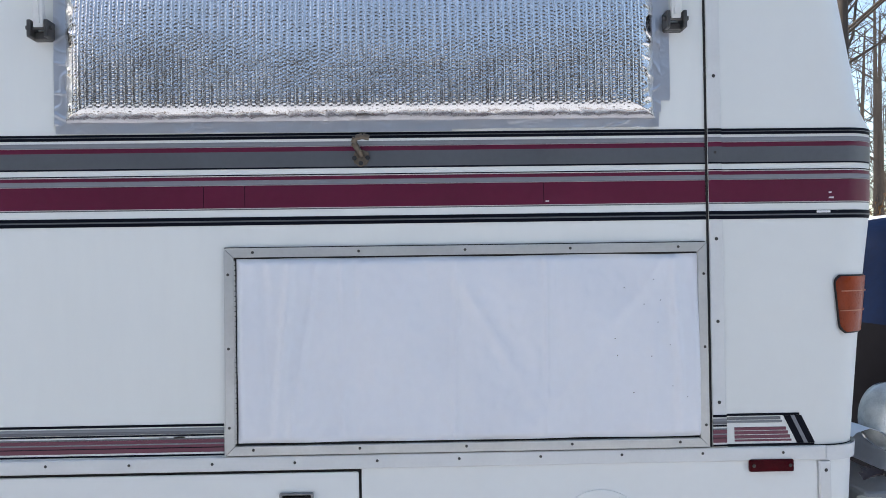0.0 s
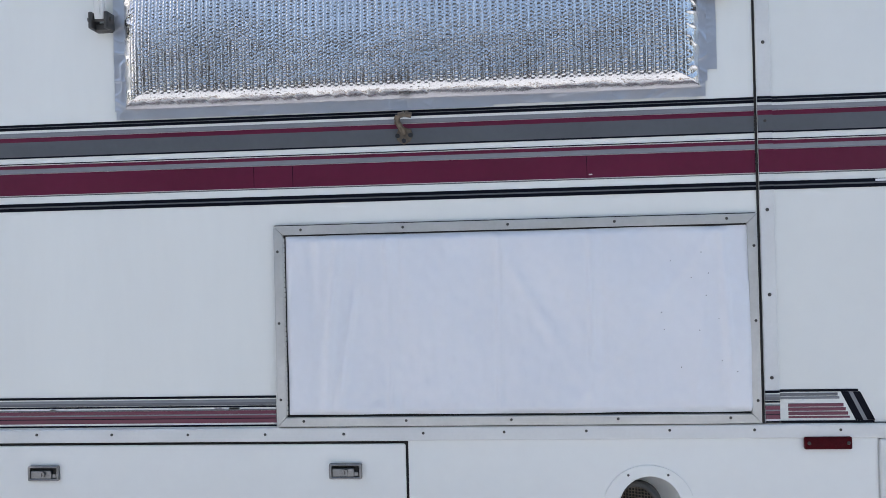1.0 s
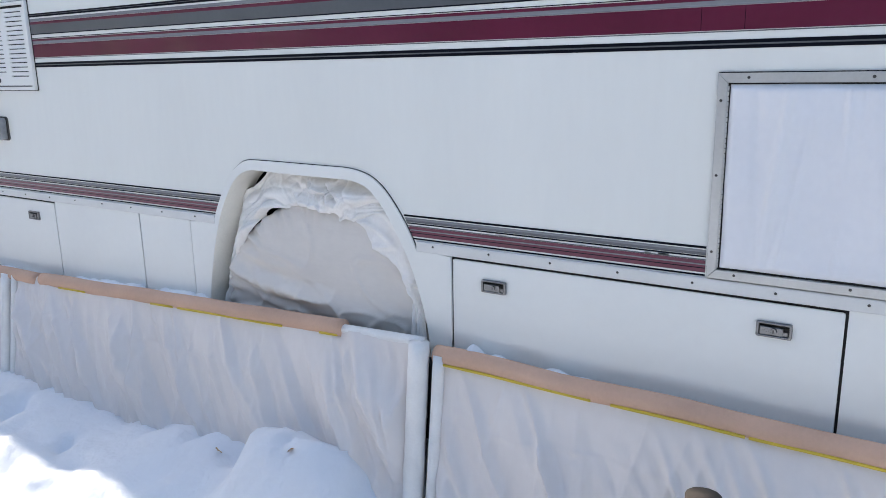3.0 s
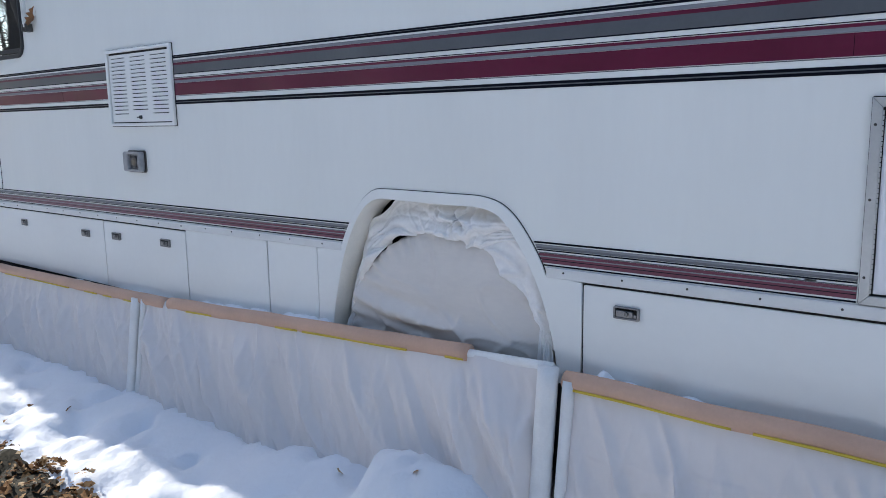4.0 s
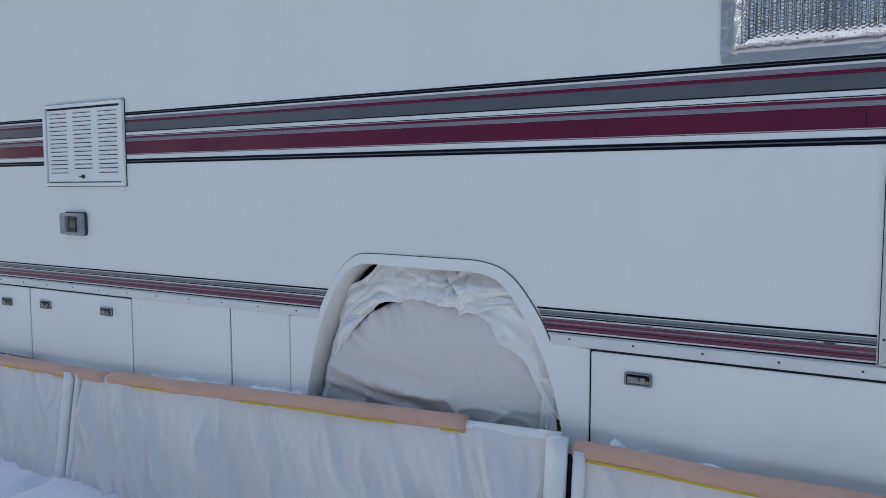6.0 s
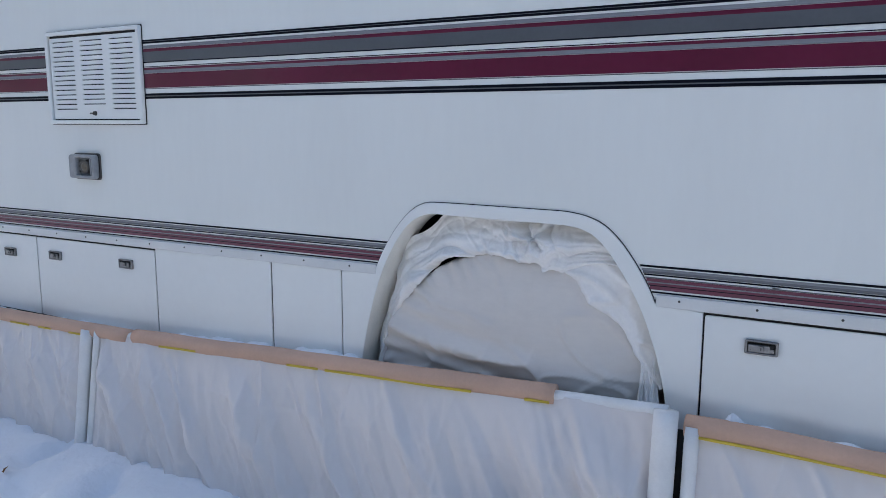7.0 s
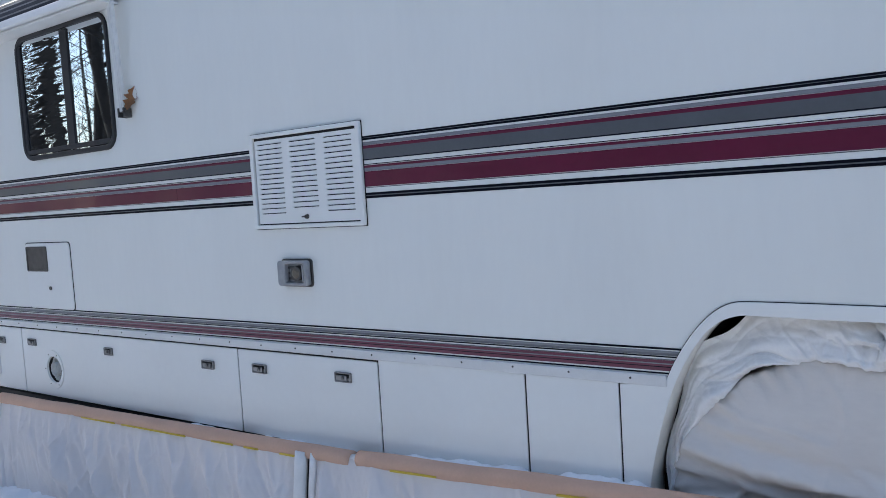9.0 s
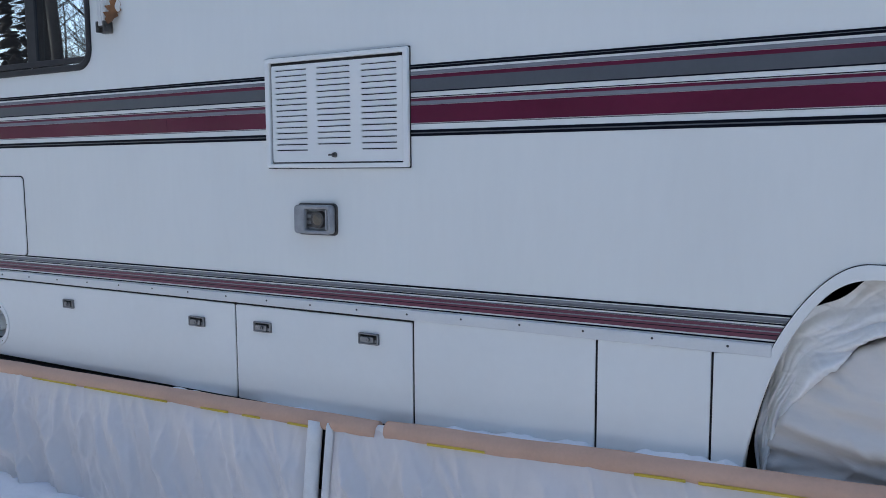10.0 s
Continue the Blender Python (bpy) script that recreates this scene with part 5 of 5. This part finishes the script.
# ---- trees ----
def tree_mesh(seed, height, r0, fork=0.35):
    """Trunk and bare branches as tapered tubes: (trunk mesh, branch mesh)."""
    rt = random.Random(seed)
    out = {"trunk": ([], []), "crown": ([], [])}

    def limb(kind, pts, radii, sides):
        vs, fs = out[kind]
        base = len(vs)
        for i, (p, r) in enumerate(zip(pts, radii)):
            d = (pts[min(i + 1, len(pts) - 1)] - pts[max(i - 1, 0)])
            q = d.to_track_quat("Z", "Y")
            for k in range(sides):
                a = 2 * math.pi * k / sides
                vs.append(tuple(p + q @ Vector((r * math.cos(a), r * math.sin(a), 0))))
        for i in range(len(pts) - 1):
            for k in range(sides):
                n = (k + 1) % sides
                fs.append((base + i * sides + k, base + i * sides + n, base + (i + 1) * sides + n, base + (i + 1) * sides + k))

    def grow(p, d, length, r, level):
        n = 7 if level == 0 else 5 if level < 3 else 3
        pts, radii = [p.copy()], [r]
        for i in range(n):
            d = (d + Vector((rt.gauss(0, 1), rt.gauss(0, 1), rt.gauss(0.25, 0.6))) * (0.05 if level == 0 else 0.16)).normalized()
            p = p + d * (length / n)
            pts.append(p.copy())
            radii.append(r * (1 - 0.62 * (i + 1) / n))
        limb("trunk" if level == 0 else "crown", pts, radii, 9 if level == 0 else 5 if level == 1 else 4 if level == 2 else 3)
        if level >= 4:
            return
        for k in range((11, 6, 5, 4)[level]):
            t = rt.uniform(fork if level == 0 else 0.2, 0.98)
            i = min(n - 1, int(t * n))
            q = pts[i].lerp(pts[i + 1], t * n - i)
            side = Vector((rt.gauss(0, 1), rt.gauss(0, 1), rt.uniform(-0.1, 0.9))).normalized()
            nd = (d * 0.35 + side * 0.9).normalized()
            grow(q, nd, length * rt.uniform(0.28, 0.5), radii[i] * rt.uniform(0.3, 0.55), level + 1)

    grow(Vector((0, 0, -0.1)), Vector((rt.gauss(0, 0.04), rt.gauss(0, 0.04), 1)), height, r0, 0)
    res = []
    for kind in ("trunk", "crown"):
        me = bpy.data.meshes.new(kind)
        me.from_pydata(out[kind][0], [], out[kind][1])
        me.shade_smooth()
        me.materials.append(M_BARK)
        res.append(me)
    return res


TREES = []
for k, (h, r) in enumerate(((15, 0.17), (13, 0.12), (17, 0.24), (11, 0.08))):
    t = thing("bare_tree", "leafless winter tree with grey-brown bark", "tree", "bare woodland trees")
    for nm, me in zip(("trunk", "crown"), tree_mesh(30 + k, h, r)):
        part(nm, me, M_BARK, t)
    TREES.append(t)
spots = [(-24.0, -11.2), (-15.2, -6.9), (-25.0, -14.2), (-18.0, -6.0), (-21.0, -10.5), (-14.5, -8.5), (-24.0, -9.0), (-9.0, -8.0), (-6.0, -9.5), (-2.5, -8.5),
         (1.5, -12.0), (4.5, -9.0), (-4.0, -14.0), (0.5, -16.0), (-10, -15), (12.4, 9.5), (9.4, 16.0), (13.5, 9.0), (6.8, 13.0), (11.5, 15.0), (13.0, 11.0), (8.8, 17.0),
         (-28, -14), (-27, -5), (-19, -14), (10, 22), (15, 20), (-16, -4.2), (-20, -7.4), (-12.6, -6.4), (-23, -12), (-17, -10.5), (-30, -11), (-34, -8), (-36, -13), (-23.0, 0.9)]
ry = random.Random(77)
for k, (x, y) in enumerate(spots):
    m = pose(x, y, ground_height(x, y), 0, 0, ry.uniform(0, 360))
    if k < 4:
        TREES[k].matrix_world = m
    else:
        copy_thing(TREES[k % 4], m)

for k, x, y in ((3, 5.15, 7.4), (1, 7.6, 12.2), (3, 6.6, 10.2), (3, 8.6, 13.5)):
    copy_thing(TREES[k], pose(x, y, ground_height(x, y), 0, 0, ry.uniform(0, 360)))

# far woods round the yard, and dry undergrowth behind the rear end
verts, faces = [], []
for k in range(3300):
    a = ry.uniform(0, 2 * math.pi) if k < 1500 else radians(ry.uniform(-128, -52))
    d = ry.uniform(24, 75) if k < 1500 else ry.uniform(17, 42)
    x, y, h, r = d * math.cos(a), d * math.sin(a), ry.uniform(8, 15) if k < 1500 else ry.uniform(5, 8.5), ry.uniform(0.08, 0.22)
    base = len(verts)
    dx, dy = -math.sin(a), math.cos(a)
    lean = ry.uniform(-0.6, 0.6)

    def quad(p, q, w0, w1):
        b = len(verts)
        verts.extend([(p[0] - dx * w0, p[1] - dy * w0, p[2]), (p[0] + dx * w0, p[1] + dy * w0, p[2]), (q[0] + dx * w1, q[1] + dy * w1, q[2]), (q[0] - dx * w1, q[1] - dy * w1, q[2])])
        faces.append((b, b + 1, b + 2, b + 3))

    quad((x, y, -0.2), (x + dx * lean, y + dy * lean, h), r, r * 0.2)
    for b in range(16):
        z = h * ry.uniform(0.2, 0.95)
        s = ry.choice((-1, 1)) * ry.uniform(0.6, 2.6)
        zz = z + abs(s) * ry.uniform(0.3, 1.1)
        quad((x + dx * lean * z / h, y + dy * lean * z / h, z), (x + dx * s, y + dy * s, zz), r * 0.22, r * 0.06)
        for c in range(2):
            s2 = s * ry.uniform(0.4, 1.4)
            quad((x + dx * s * 0.5, y + dy * s * 0.5, (z + zz) / 2), (x + dx * s2, y + dy * s2, zz + ry.uniform(0.2, 1.2)), r * 0.09, r * 0.03)
me = bpy.data.meshes.new("far_woods")
me.from_pydata(verts, [], faces)
woods = part("far_woods", me, M_BARK)
tagged(woods, "distant bare winter woodland", "woods", kind="stuff")
verts, faces = [], []


def blade(p, q, w, a):
    b = len(verts)
    cx_, cy_ = w * math.cos(a), w * math.sin(a)
    verts.extend([(p[0] - cx_, p[1] - cy_, p[2]), (p[0] + cx_, p[1] + cy_, p[2]), q])
    faces.append((b, b + 1, b + 2))


for k in range(5200):
    y = ry.uniform(5.0, 13.0)
    x = 0.55 * (y + 1.95) + ry.uniform(-0.9, 4.5)
    h = ry.uniform(0.6, 1.8) if k % 9 else ry.uniform(1.4, 2.4)
    a = ry.uniform(0, 3.14)
    tip = (x + ry.gauss(0, 0.35), y + ry.gauss(0, 0.35), h)
    blade((x, y, 0), tip, ry.uniform(0.005, 0.012), a)
    for c in range(4):
        f = ry.uniform(0.3, 0.95)
        p = (x + (tip[0] - x) * f, y + (tip[1] - y) * f, h * f)
        q = (p[0] + ry.gauss(0, 0.28), p[1] + ry.gauss(0, 0.28), p[2] + ry.uniform(0.0, 0.4))
        blade(p, q, 0.005, ry.uniform(0, 3.14))
        for e in range(3):
            s_ = ry.uniform(0.008, 0.022)
            b = len(verts)
            ox, oy, oz = ry.gauss(0, 0.05), ry.gauss(0, 0.05), ry.gauss(0, 0.05)
            verts.extend([(q[0] + ox - s_, q[1] + oy, q[2] + oz), (q[0] + ox, q[1] + oy - s_ * 0.4, q[2] + oz + s_), (q[0] + ox + s_, q[1] + oy, q[2] + oz + 0.3 * s_), (q[0] + ox, q[1] + oy + s_ * 0.4, q[2] + oz - s_)])
            faces.append((b, b + 1, b + 2, b + 3))
me = bpy.data.meshes.new("undergrowth")
me.from_pydata(verts, [], faces)
brush = part("undergrowth", me, material("dry_brush", (0.30, 0.16, 0.055), 0.8, scale=3, second=(0.09, 0.05, 0.022)))
tagged(brush, "dry golden-brown undergrowth and weeds", "undergrowth", kind="stuff")
